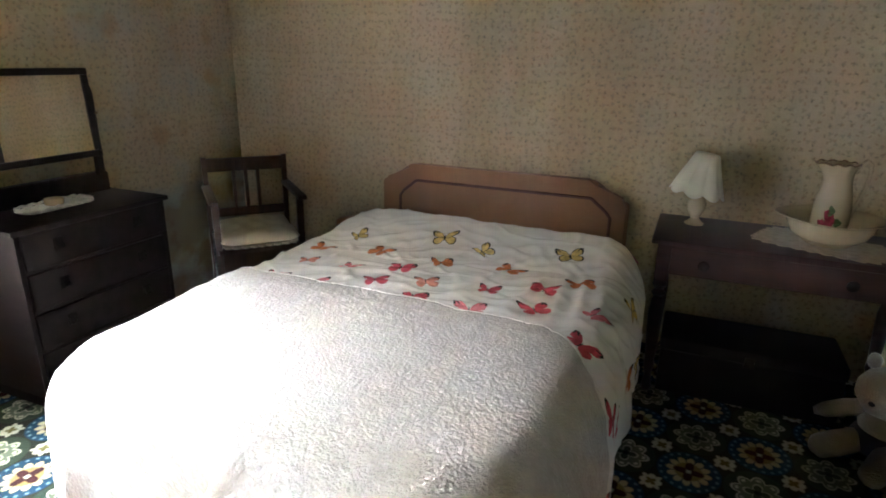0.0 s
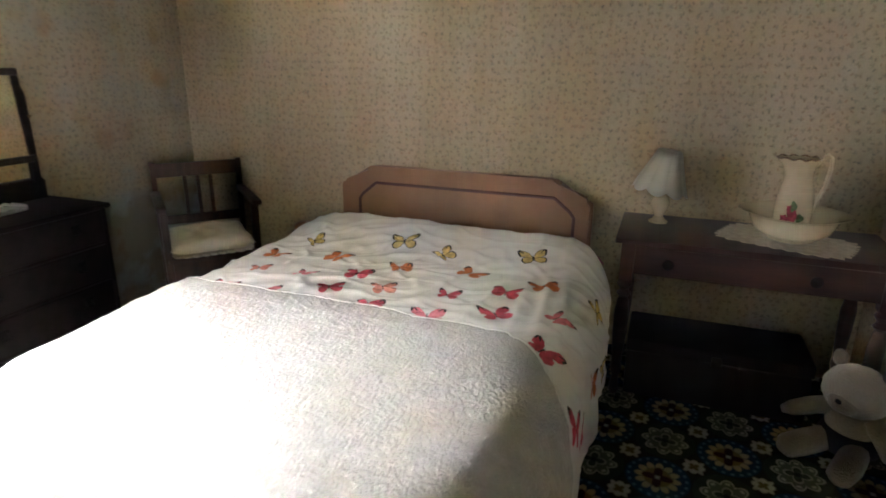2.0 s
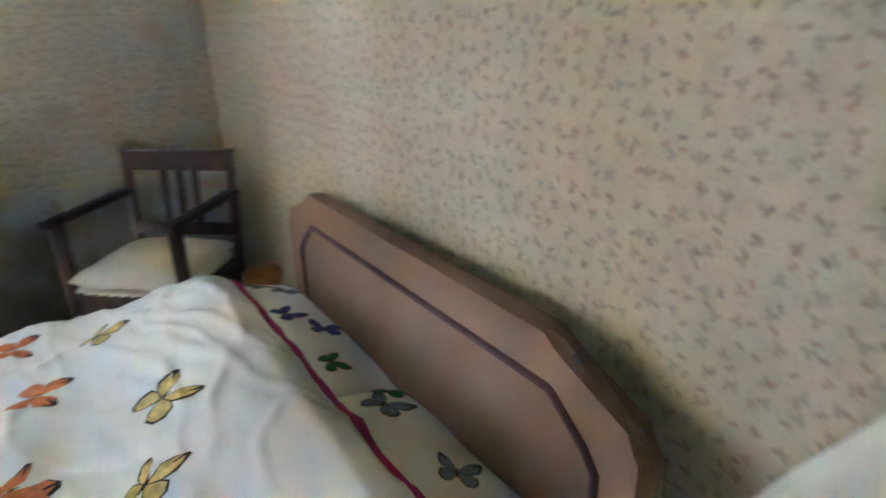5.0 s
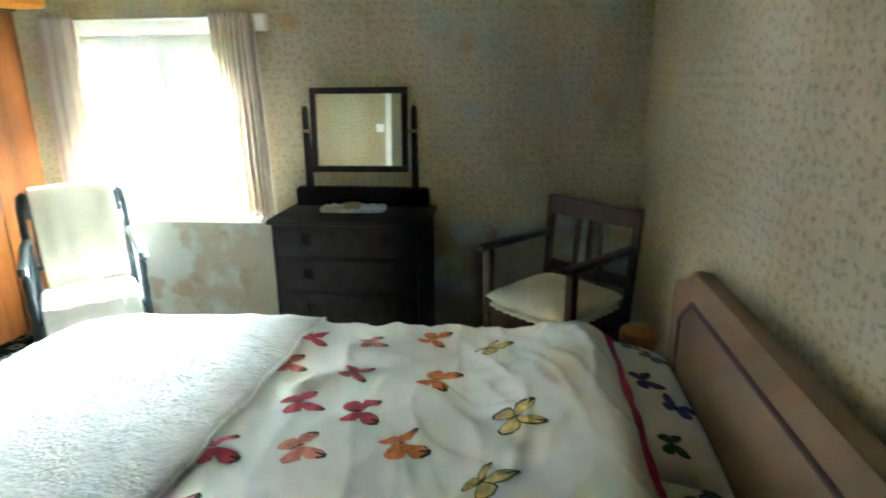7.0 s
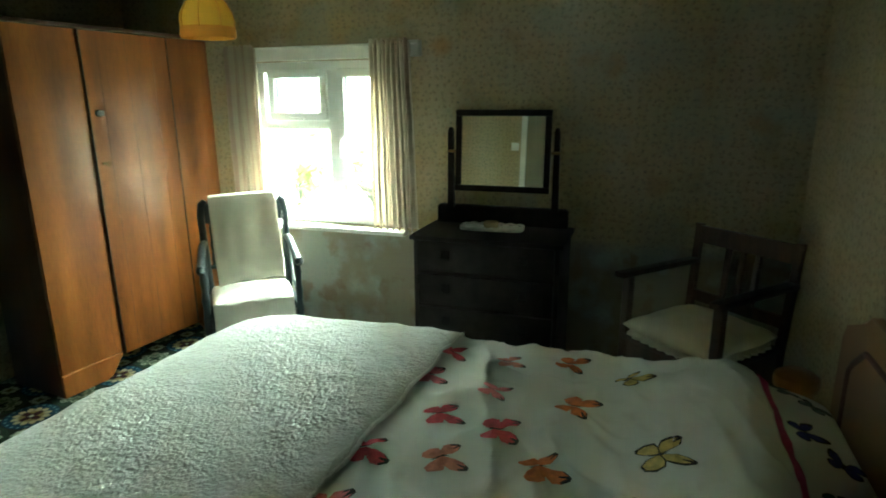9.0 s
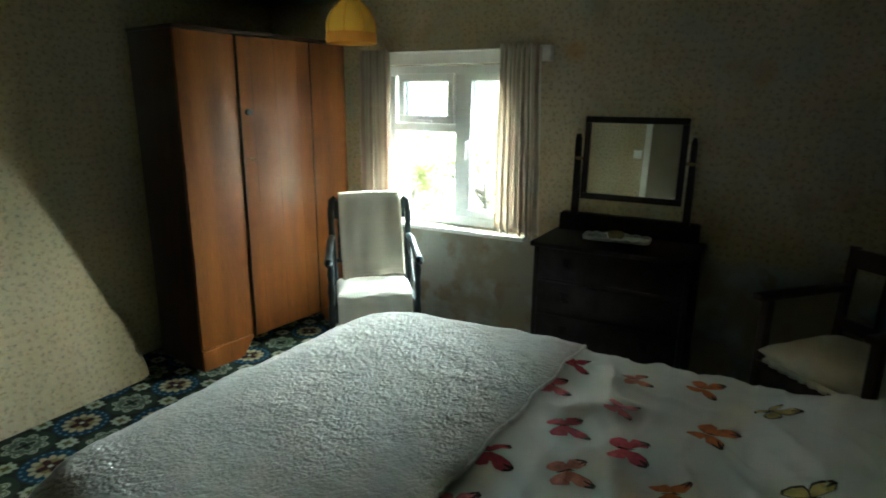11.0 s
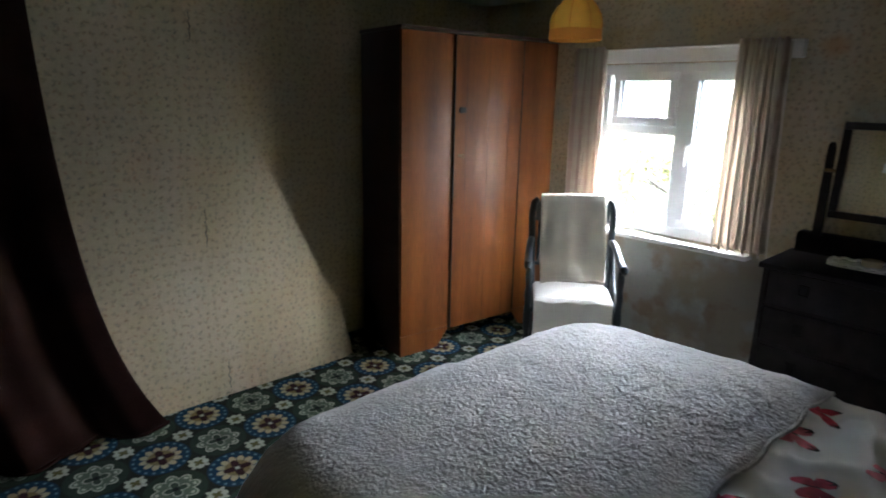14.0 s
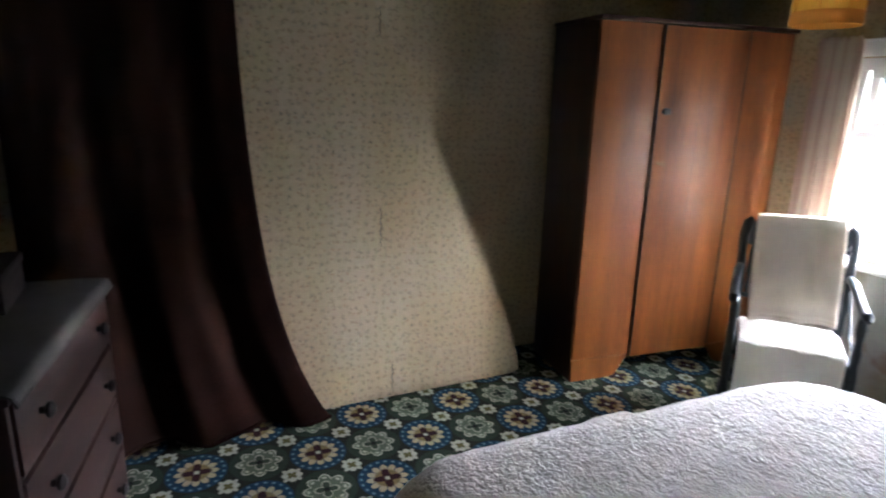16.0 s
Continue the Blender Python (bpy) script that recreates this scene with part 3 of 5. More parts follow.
def bed_surface(x, y, lift=0.0, r=0.12, rough=0.0, flare=0.10):
    """The place of a point of cloth laid over the bed, with the way it faces; x, y as if the cloth were flat."""
    sx = 1 if x > XC else -1
    ax, ay = abs(x - XC), -(y - FOOT)
    inset = 0.085 if sx > 0 else 0.0      # the covers slope more on the open side
    r += inset
    ax += inset
    qx, qy = ax - (HW - CR), ay + CR
    if qx > 0 and qy > 0:
        q = math.hypot(qx, qy)
        dist, dx, dy = q - CR, qx / q, qy / q
    elif qx - CR > qy - CR:
        dist, dx, dy = qx - CR, 1.0, 0.0
    else:
        dist, dx, dy = qy - CR, 0.0, 1.0
    wr = 0.008 * noise.noise((x * 2.1, y * 2.1, 1.7)) + 0.004 * noise.noise((x * 6, y * 5, 4.2)) + 0.003 * noise.noise((x * 13, y * 10, 9.1)) + 0.003 * (1 - 3 * abs(noise.noise((x * 8 - y * 4, y * 5 + x * 2, 12.3))))
    ca_, sa_ = x * 0.82 + y * 0.57, x * -0.57 + y * 0.82
    wr += 0.005 * (1 - 2.6 * abs(noise.noise((ca_ * 2.6, sa_ * 9.5, 2.0)))) * max(0.0, min(1.0, (-0.42 - y) / 0.2)) * max(0.0, min(1.0, (y + 1.7) / 0.3))
    near_head = max(0.0, min(1.0, (y + 1.5) / 0.3))
    wr += 0.008 * max(0.0, 1 - 7 * abs(noise.noise((sa_ * 7 + ca_ * 1.5, ca_ * 3.2, 5.5)))) * near_head
    wr += 0.006 * max(0.0, 1 - 6 * abs(noise.noise((x * 4 + y * 3, y * 9 - x * 2, 8.5)))) * near_head
    # long creases running down the covered side
    for k, (cx, sl, hgt) in enumerate(((2.50, 0.10, 0.020), (2.42, 0.05, 0.012), (2.57, 0.12, 0.012), (2.30, -0.12, 0.007))):
        off = x - cx + sl * (y + 0.95)
        wr += hgt * math.exp(-(off / 0.022) ** 2) * max(0.0, 1 - abs(y + 1.0) / 0.45)
    dip = max(0.0, min(1.0, (y + 1.42) / 0.2)) * max(0.0, 1 - dist / 0.1 if dist > 0 else 1.0)
    z = TOP - 0.026 * dip + lift + wr * (1 - rough) + 0.012 * math.cos((x - XC) * 2.0) - 0.02 * max(0.0, -1.5 - y)
    if dist <= 0:
        return Vector((x, y, z)), Vector((0, 0, 1))
    px, py = ax - dx * dist, ay - dy * dist
    R = r + lift
    if dist < R * math.pi / 2:
        hor, drop, ang = R * math.sin(dist / R), R * (1 - math.cos(dist / R)), dist / R
    else:
        more = dist - R * math.pi / 2
        hor, drop, ang = R + flare * more * 0.35, R + more, math.pi / 2
    along = (y * 1.0 if dx > 0.7 else x * sx) + 0.3 * dx
    fold = math.sin(along * 15 + 1.3 * noise.noise((along * 3, 2.2, 0.3))) * 0.5 + noise.noise((along * 6, sx * 3, 5.0))
    hor += min(drop, 0.45) * (0.05 * (1 - 1.7 * rough) * fold) + wr * math.sin(ang)
    return Vector((XC + sx * (px - inset + dx * hor), FOOT - (py + dy * hor), max(0.02, z - drop))), Vector((sx * dx * math.sin(ang), -dy * math.sin(ang), math.cos(ang)))


bed = thing("bed", "double divan bed with padded dusty pink headboard", "bed")
part("divan_base", box(1.20, -1.96, 0.06, 2.57, -0.13, 0.33, 0.02), M_cream, bed)
part("mattress", box(1.19, -1.98, 0.331, 2.58, -0.125, 0.53, 0.05), M_white_cloth, bed)
for cx, cy in ((1.3, -0.3), (2.47, -0.3), (1.3, -1.8), (2.47, -1.8)):
    part("foot", lathe([(0.02, 0), (0.028, 0.01), (0.028, 0.06)], 12, m=pose(cx, cy, 0)), M_black, bed)
HB = [(1.142, 0.25), (1.142, 0.768), (1.146, 0.783), (1.16, 0.793), (1.185, 0.796), (1.215, 0.808), (1.303, 0.878), (1.325, 0.889), (1.355, 0.893)]
HB = HB + [(2 * 1.85 - x, z) for x, z in HB[::-1]]
hb = part("headboard", prism(HB, -0.072, -0.022, 0.016), M_vinyl, bed, "padded dusty pink headboard with bevelled corners")
PIP = [(1.262, 0.45), (1.262, 0.705), (1.285, 0.735), (1.362, 0.797), (1.372, 0.800)]
PIP = PIP + [(2 * 1.865 - x, z) for x, z in PIP[::-1]]
part("piping", tube([(x, -0.073, z) for x, z in PIP], 0.0085, 8), M_piping, hb, "dark brown corded piping")

M_print_dark = mat("black print", (0.020, 0.016, 0.016), 0.9, 0.2)
PRINT = {
    "yellow": mat("yellow print", (0.70, 0.54, 0.20), 0.9, 0.2, 30),
    "orange": mat("orange print", (0.62, 0.19, 0.06), 0.9, 0.2, 30),
    "salmon": mat("salmon print", (0.66, 0.26, 0.20), 0.9, 0.2, 30),
    "pink": mat("pink print", (0.70, 0.20, 0.24), 0.9, 0.2, 30),
    "red": mat("red print", (0.58, 0.06, 0.10), 0.9, 0.2, 30),
    "blue": mat("blue print", (0.05, 0.06, 0.30), 0.9, 0.2, 30),
    "green": mat("green print", (0.03, 0.16, 0.07), 0.9, 0.2, 30),
    "grey": mat("grey print", (0.16, 0.20, 0.23), 0.9, 0.2, 30),
}
FORE = [(0.02, 0.08), (0.20, 0.50), (0.48, 0.80), (0.85, 0.95), (1.00, 0.84), (0.97, 0.52), (0.86, 0.22), (0.50, 0.03), (0.03, -0.04)]
HIND = [(0.03, 0.0), (0.50, 0.06), (0.78, -0.02), (0.86, -0.34), (0.70, -0.66), (0.42, -0.74), (0.18, -0.52), (0.02, -0.18)]


def butterfly(place, cx, cy, size, turn, colour, lean, parent):
    """A printed butterfly that follows the cloth. lean: how far one pair of wings is folded away."""
    bm = bmesh.new()
    ca, sa = math.cos(turn), math.sin(turn)

    def put(x, y, up):
        qx, qy = cx + size * (ca * x - sa * y), cy + size * (sa * x + ca * y)
        p, n = place(qx, qy)
        return bm.verts.new(p + n * up)

    for side in (1, -1):
        k = side * (1.0 if side > 0 else lean)
        for outline, tip in ((FORE, 0.35), (HIND, 0.2)):
            mx = sum(x for x, y in outline) / len(outline) * 0.75
            my = sum(y for x, y in outline) / len(outline) * 0.75
            rings = []
            for s, up in ((1.0, 0.004), (0.86, 0.0042), (0.4, 0.0044)):
                rings.append([put(k * (mx + (x - mx) * (s if s == 1 else s - tip * 0.3 * max(0, x))), my + (y - my) * s, up) for x, y in outline])
            mid = put(k * mx, my, 0.0045)
            n = len(outline)
            for i in range(n):
                j = (i + 1) % n
                f = bm.faces.new((rings[0][i], rings[0][j], rings[1][j], rings[1][i]))
                edged = colour in ("yellow", "blue", "green", "grey")
                f.material_index = 1 if edged or (outline is FORE and 2 <= i <= 4) else 0
                f = bm.faces.new((rings[1][i], rings[1][j], rings[2][j], rings[2][i]))
                f.material_index = 1 if (outline is FORE and i == 3) else 0
                bm.faces.new((rings[2][i], rings[2][j], mid))
    body = [put(w, y, 0.005) for w, y in ((0.0, 0.36), (0.045, 0.1), (0.03, -0.3), (0, -0.42), (-0.03, -0.3), (-0.045, 0.1))]
    f = bm.faces.new(body)
    f.material_index = 1
    part("butterfly", bm, [PRINT[colour], M_print_dark], parent, smooth=0)


duvet = thing("duvet", "white cotton duvet printed with yellow, orange and pink butterflies", "duvet")
HEAD = -0.303


def duvet_place(x, y):
    p, n = bed_surface(x, y, 0.012)
    e = max(0.0, 1 - (HEAD - y) / 0.07)
    p.z += 0.088 * max(0.0, min(1.0, (y + 0.70) / 0.34)) * min(1.0, max(0.0, 1 - (abs(x - XC) - 0.62) / 0.2)) + 0.010 * math.exp(-((y - HEAD + 0.16) / 0.10) ** 2) - 0.03 * e * e
    return p, n


def edge_distance(x, y):
    ax, ay = abs(x - XC), -(y - FOOT)
    qx, qy = ax - (HW - CR), ay + CR
    return math.hypot(max(qx, 0), max(qy, 0)) + min(max(qx, qy), 0) - CR


def duvet_xy(u, v):
    return XC - 1.28 + 2.56 * u, HEAD + (FOOT - 0.55 - HEAD) * v


duvet_cover = part("cover", sheet(290, 250, lambda u, v: duvet_place(*duvet_xy(u, v))[0],
                   lambda u, v: edge_distance(*duvet_xy(u, v)) < 0.52), M_white_cloth, duvet, smooth=80)
M_magenta = mat("magenta cotton", (0.46, 0.05, 0.19), 0.9, 0.15, 20)


def lining(u, v):
    x = 1.10 + 1.55 * u
    p, n = duvet_place(x, HEAD)
    return Vector((x, HEAD + 0.002 + (0.025 + 0.010 * noise.noise((x * 9, 0, 4))) * v + 0.002 * math.sin(x * 22), p.z + 0.005 - 0.020 * v + 0.002 * math.sin(x * 31) + 0.003 * noise.noise((x * 40, v * 3, 0))))


part("lining_edge", sheet(80, 4, lining), M_magenta, duvet, "magenta lining showing at the turned edge", smooth=80)
FLIGHT = [
    ("yellow", 1.322, -0.66, 0.062, 0.7, 0.45), ("yellow", 1.76, -0.575, 0.072, 0.25, 0.95), ("yellow", 1.98, -0.645, 0.066, 0.9, 0.4), ("yellow", 2.373, -0.573, 0.070, 0.35, 0.95),
    ("yellow", 2.71, -0.80, 0.062, 1.2, 0.5),
    ("orange", 1.23, -0.85, 0.062, -0.2, 0.8), ("orange", 1.525, -0.80, 0.068, -0.35, 0.9), ("orange", 1.854, -0.845, 0.066, 0.5, 0.6), ("orange", 2.148, -0.767, 0.068, -0.3, 0.9), ("orange", 2.473, -0.832, 0.066, 0.4, 0.9),
    ("salmon", 1.29, -1.05, 0.056, 0.4, 0.7), ("salmon", 1.89, -1.08, 0.064, 0.5, 0.75), ("pink", 1.51, -1.045, 0.056, -0.1, 0.85), ("red", 1.725, -0.977, 0.064, 0.15, 0.95),
    ("red", 1.27, -1.26, 0.064, 0.2, 0.7), ("pink", 1.477, -1.268, 0.066, 0.4, 0.9), ("red", 1.693, -1.15, 0.066, 0.5, 0.75), ("red", 2.14, -1.04, 0.056, 0.1, 0.7), ("red", 2.347, -0.944, 0.066, 0.0, 0.95),
    ("red", 1.924, -1.272, 0.068, 0.45, 0.6), ("pink", 2.146, -1.261, 0.070, 0.3, 0.9), ("red", 2.36, -1.14, 0.068, 0.6, 0.85), ("pink", 2.57, -1.11, 0.062, -0.6, 0.6), ("red", 2.57, -1.36, 0.072, -0.4, 0.9),
    ("orange", 2.85, -1.12, 0.062, 1.3, 0.5), ("red", 2.90, -1.35, 0.066, 1.4, 0.6), ("red", 2.78, -1.50, 0.066, 0.9, 0.8), ("yellow", 2.98, -0.75, 0.06, 0.2, 0.8), ("pink", 3.02, -1.60, 0.06, 0.9, 0.8),
    ("orange", 1.00, -0.72, 0.06, 1.0, 0.8), ("red", 0.96, -1.10, 0.06, 0.3, 0.8), ("grey", 1.06, -0.50, 0.05, 0.7, 0.7),
]
for colour, x, y, size, turn, lean in FLIGHT:
    butterfly(duvet_place, x, y, size * 0.97, turn, colour, lean, duvet)

blanket = thing("blanket", "thick white fleece blanket spread over the bed's foot", "blanket")


def blanket_edge(x):
    return -1.285 - 0.025 * (x - XC) + 0.006 * math.sin(x * 23) - 0.9 * max(0.0, x - 2.44)


def blanket_place(x, y):
    p, n = bed_surface(x, y, 0.030, 0.13, 0.45)
    tuft = 0.0010 * noise.noise((x * 40, y * 26, 3.3)) + 0.0021 * noise.noise((x * 80, y * 62, 7.1))
    e = max(0.0, 1 - (blanket_edge(x) - y) / 0.03)
    return p + n * (tuft - 0.011 * e * e), n


def blanket_xy(u, v):
    x = XC - 1.27 + 2.54 * u
    y0 = blanket_edge(x)
    return x, y0 + (FOOT - 0.56 - y0) * v


bm = sheet(420, 270, lambda u, v: blanket_place(*blanket_xy(u, v))[0], lambda u, v: edge_distance(*blanket_xy(u, v)) < 0.50 + 0.02 * math.sin(u * 40))
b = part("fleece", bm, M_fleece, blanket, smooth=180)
M_hem = mat("white fleece hem", (0.68, 0.67, 0.64), 1.0, 0.1, 40, 140, 0.9)
bm = tube([blanket_place(x, blanket_edge(x) - 0.004)[0] for x in [1.10 + 1.62 * i / 120 for i in range(121)]], 0.007, 6)
for v in bm.verts:
    v.co += Vector((0, 0.004 * noise.noise((v.co.x * 60, 0, 1)), 0.004 * noise.noise((v.co.x * 60, 3, 1))))
part("hem", bm, M_hem, blanket, "frayed bound edge")


def pillow(cx, cy, w, seed, prints, label):
    t = thing("pillow", label, "pillow", group="pillows against the headboard")
    a, b_, c = w, 0.19, 0.062
    tilt = pose(0, 0, 0, -14, 0, 0)
    base = Matrix.Translation((cx, cy, 0.560)) @ tilt
    bm = puff(0, 0, 0, a, b_, c, 26, 0.5, 0.008, seed)
    bmesh.ops.transform(bm, matrix=base, verts=bm.verts)
    part("pillowcase", bm, M_white_cloth if seed < 1 else M_cream, t, smooth=80)

    def place(x, y):
        lx, ly = max(-0.99, min(0.99, (x - cx) / a)), max(-0.99, min(0.99, (y - cy) / b_))
        h = ((1 - lx ** 4) * (1 - ly ** 4)) ** 0.5
        k = noise.noise((lx * 3 + seed, ly * 3, 2)) * 0.008 / c
        e = 1 - 0.05 * (lx * lx * (1 - abs(ly)) + ly * ly * (1 - abs(lx)))
        return base @ Vector((a * lx * e, b_ * ly * e, c * (h + k * h))), Vector((0, 0.2, 1)).normalized()
    for col, x, y, s, r in prints:
        butterfly(place, x, y, s, r, col, 0.8, t)


pillow(1.50, -0.262, 0.36, 0.0, [("grey", 1.24, -0.24, 0.045, 0.4), ("grey", 1.30, -0.17, 0.05, 0.9), ("blue", 1.49, -0.235, 0.05, 0.4), ("blue", 1.60, -0.165, 0.055, 1.2), ("green", 1.78, -0.22, 0.04, 0.2)],
       "white pillow with blue and green butterfly print under the duvet")
pillow(2.22, -0.262, 0.36, 5.0, [("green", 1.92, -0.15, 0.05, 0.9), ("grey", 1.99, -0.20, 0.06, 0.5), ("grey", 2.25, -0.19, 0.05, 0.9), ("blue", 2.43, -0.20, 0.05, 0.2)],
       "cream pillow with dark butterfly print under the duvet")
M_handle = mat("tarnished dark metal", (0.008, 0.006, 0.006), 0.7, 0.3, 20, 80, 0.05, spec=0.2)


# ---- chest with mirror under the stained wall ----
M_mirror = bpy.data.materials.new("mirror")
M_mirror.use_nodes = True
mb = M_mirror.node_tree.nodes["Principled BSDF"]
mb.inputs["Metallic"].default_value, mb.inputs["Roughness"].default_value = 1.0, 0.015
mb.inputs["Base Color"].default_value = (0.78, 0.76, 0.66, 1)
chest = thing("dressing_chest", "dark-stained wooden dressing chest with tilting mirror against the wall", "chest of drawers")
CY0, CY1, CX, CZ = -1.745, -1.015, 0.415, 0.80
part("side_panel", box(0.02, CY0, 0.05, CX, CY0 + 0.022, CZ - 0.024, 0.003), M_darkwood, chest)
part("side_panel", box(0.02, CY1 - 0.022, 0.05, CX, CY1, CZ - 0.024, 0.003), M_darkwood, chest)
part("back_panel", box(0.02, CY0 + 0.022, 0.05, 0.03, CY1 - 0.022, CZ - 0.024, 0), M_darkwood, chest)
for z in (0.055, 0.255, 0.43, 0.605):
    part("rail", box(0.03, CY0 + 0.022, z, CX - 0.004, CY1 - 0.022, z + 0.012, 0.002), M_darkwood, chest)
part("plinth", box(0.03, CY0 + 0.005, 0.0, CX - 0.02, CY1 - 0.005, 0.05, 0.003), M_darkwood, chest)
part("top", box(0.015, CY0 - 0.018, CZ - 0.024, CX + 0.018, CY1 + 0.018, CZ, 0.008), M_darkwood, chest)
for z0, z1 in ((0.070, 0.252), (0.270, 0.427), (0.445, 0.602), (0.620, 0.772)):
    d = part("drawer", box(0.04, CY0 + 0.026, z0, CX + 0.004, CY1 - 0.026, z1, 0.004), M_darkwood, chest)
    for y in (CY0 + 0.17, CY1 - 0.17):
        zc = (z0 + z1) / 2 + 0.01
        bm = box(CX + 0.004, y - 0.021, zc - 0.026, CX + 0.008, y + 0.021, zc + 0.026, 0.0015)
        tube([(CX + 0.010, y - 0.015, zc + 0.012), (CX + 0.02, y - 0.016, zc - 0.014), (CX + 0.02, y + 0.016, zc - 0.014), (CX + 0.010, y + 0.015, zc + 0.012)], 0.0035, 6, bm)
        part("handle", bm, M_handle, d, "dark metal drop handle on a square plate")
bm = prism([(CY0 + 0.008, CZ), (CY0 + 0.008, CZ + 0.085), (CY0 + 0.02, CZ + 0.098), (CY1 - 0.028, CZ + 0.098), (CY1 - 0.016, CZ + 0.085), (CY1 - 0.016, CZ)], 0.03, 0.075, 0.004)
bmesh.ops.transform(bm, matrix=Matrix(((0, 1, 0, 0), (1, 0, 0, 0), (0, 0, 1, 0), (0, 0, 0, 1))), verts=bm.verts)
part("gallery", bm, M_darkwood, chest, "low shaped board behind the top")
for y in (-1.648, -1.093):
    bm = prism([(y - 0.018, CZ + 0.09), (y - 0.014, 1.285), (y - 0.007, 1.312), (y + 0.007, 1.312), (y + 0.014, 1.285), (y + 0.018, CZ + 0.09)], 0.085, 0.115, 0.003)
    bmesh.ops.transform(bm, matrix=Matrix(((0, 1, 0, 0.0), (1, 0, 0, 0), (0, 0, 1, 0), (0, 0, 0, 1))), verts=bm.verts)
    part("mirror_post", bm, M_darkwood, chest)
MT = pose(0.150, -1.360, 1.197, 0, -3.9, 0.8)
bm = bars(-0.244, 0.244, -0.205, 0.205, 0.031, -0.012, 0.012, 0.004)
bmesh.ops.transform(bm, matrix=MT, verts=bm.verts)
mf = part("mirror_frame", bm, M_darkwood, chest, "dark wooden swing mirror frame")
bm = box(-0.006, -0.214, -0.175, 0.003, 0.214, 0.175, 0)
bmesh.ops.transform(bm, matrix=MT, verts=bm.verts)
part("mirror_glass", bm, M_mirror, mf, "bevelled mirror glass", smooth=0)
for s in (-1, 1):
    bm = tube([(0.130, -1.365 + s * 0.238, 1.19), (0.112, -1.365 + s * 0.290, 1.19)], 0.008, 8)
    part("pivot", bm, M_brass, mf)

tray = thing("tray", "small white tray with scalloped lace edge on the chest", "tray")
TM = pose(0.180, -1.400, CZ, 0, 0, 3)


def scalloped(a, b, n, z, h, lobes=0.06, seg=240):
    bm = bmesh.new()
    rings = []
    for s, zz in ((1.0, z), (1.0, z + h * 0.8), (0.93, z + h), (0.55, z + h)):
        row = []
        for i in range(seg):
            t = 2 * math.pi * i / seg
            c, d = math.cos(t), math.sin(t)
            k = (abs(c) ** 5 + abs(d) ** 5) ** (-0.2)
            w = 1 + lobes * (abs(math.sin(n * t / 2)) - 0.5) * (1 if s > 0.9 else 0)
            row.append(bm.verts.new((a * c * k * s * w, b * d * k * s * w, zz)))
        rings.append(row)
    for p, q in zip(rings, rings[1:]):
        for i in range(seg):
            bm.faces.new((p[i], p[(i + 1) % seg], q[(i + 1) % seg], q[i]))
    bm.faces.new(rings[0][::-1])
    bm.faces.new(rings[-1])
    return bm


bm = scalloped(0.068, 0.160, 44, 0.001, 0.007, 0.05)
rimline = [(0.066 * c_ * (abs(c_) ** 5 + abs(d_) ** 5) ** -0.2, 0.158 * d_ * (abs(c_) ** 5 + abs(d_) ** 5) ** -0.2, 0.014 + 0.003 * math.sin(22 * a_)) for a_, c_, d_ in [(2 * math.pi * i / 176, math.cos(2 * math.pi * i / 176), math.sin(2 * math.pi * i / 176)) for i in range(177)]]
tube(rimline, 0.0065, 6, bm, caps=False)
bmesh.ops.transform(bm, matrix=TM, verts=bm.verts)
part("tray_base", bm, M_white_cloth, tray)
dish = solid("trinket_dish", lathe([(0.028, 0), (0.038, 0.004), (0.041, 0.026), (0.038, 0.032), (0.022, 0.036), (0.0, 0.037)], 20), M_china, "small round white china dish on the tray", "dish", pose(0.182, -1.405, CZ + 0.0085))

# ---- brown armchair in the corner ----
ac = thing("armchair", "brown wooden armchair with slatted back and lace-covered cushion", "chair", pose(0.250, -0.225, 0, 0, 0, -131.5))
for s in (-1, 1):
    part("back_post", tube([(s * 0.232, 0.03, 0), (s * 0.232, 0.035, 0.40), (s * 0.240, -0.005, 0.875)], 0.021, 4), M_chairwood, ac, smooth=30)
    part("front_leg", box(s * 0.232 - 0.019, 0.44, 0, s * 0.232 + 0.019, 0.478, 0.685, 0.005), M_chairwood, ac)
    part("arm", box(s * 0.240 - 0.026, 0.005, 0.685, s * 0.240 + 0.026, 0.515, 0.712, 0.009), M_chairwood, ac)
    part("side_panel", box(s * 0.226 - 0.008, 0.05, 0.10, s * 0.226 + 0.008, 0.445, 0.395, 0.003), M_chairwood, ac)
part("front_panel", box(-0.214, 0.445, 0.10, 0.214, 0.462, 0.395, 0.003), M_chairwood, ac)
part("seat", box(-0.236, 0.03, 0.396, 0.236, 0.485, 0.425, 0.007), M_chairwood, ac)
part("top_rail", box(-0.232, -0.012, 0.785, 0.232, 0.014, 0.868, 0.006), M_chairwood, ac)
part("lower_rail", box(-0.226, 0.012, 0.505, 0.226, 0.034, 0.56, 0.004), M_chairwood, ac)
for x in (-0.072, 0.0, 0.072):
    part("slat", tube([(x, 0.022, 0.545), (x, 0.014, 0.68), (x, 0.002, 0.795)], 0.015, 4), M_chairwood, ac, smooth=30)
cu = thing("cushion", "cream crochet-covered cushion on the wooden armchair", "cushion", pose(0.250, -0.225, 0, 0, 0, -131.5))
part("cover", puff(0, 0.265, 0.470, 0.222, 0.225, 0.050, 28, 0.42, 0.014, 3.0), M_cream, cu, smooth=80)
bm = scalloped(0.230, 0.234, 34, 0.428, 0.014, 0.07)
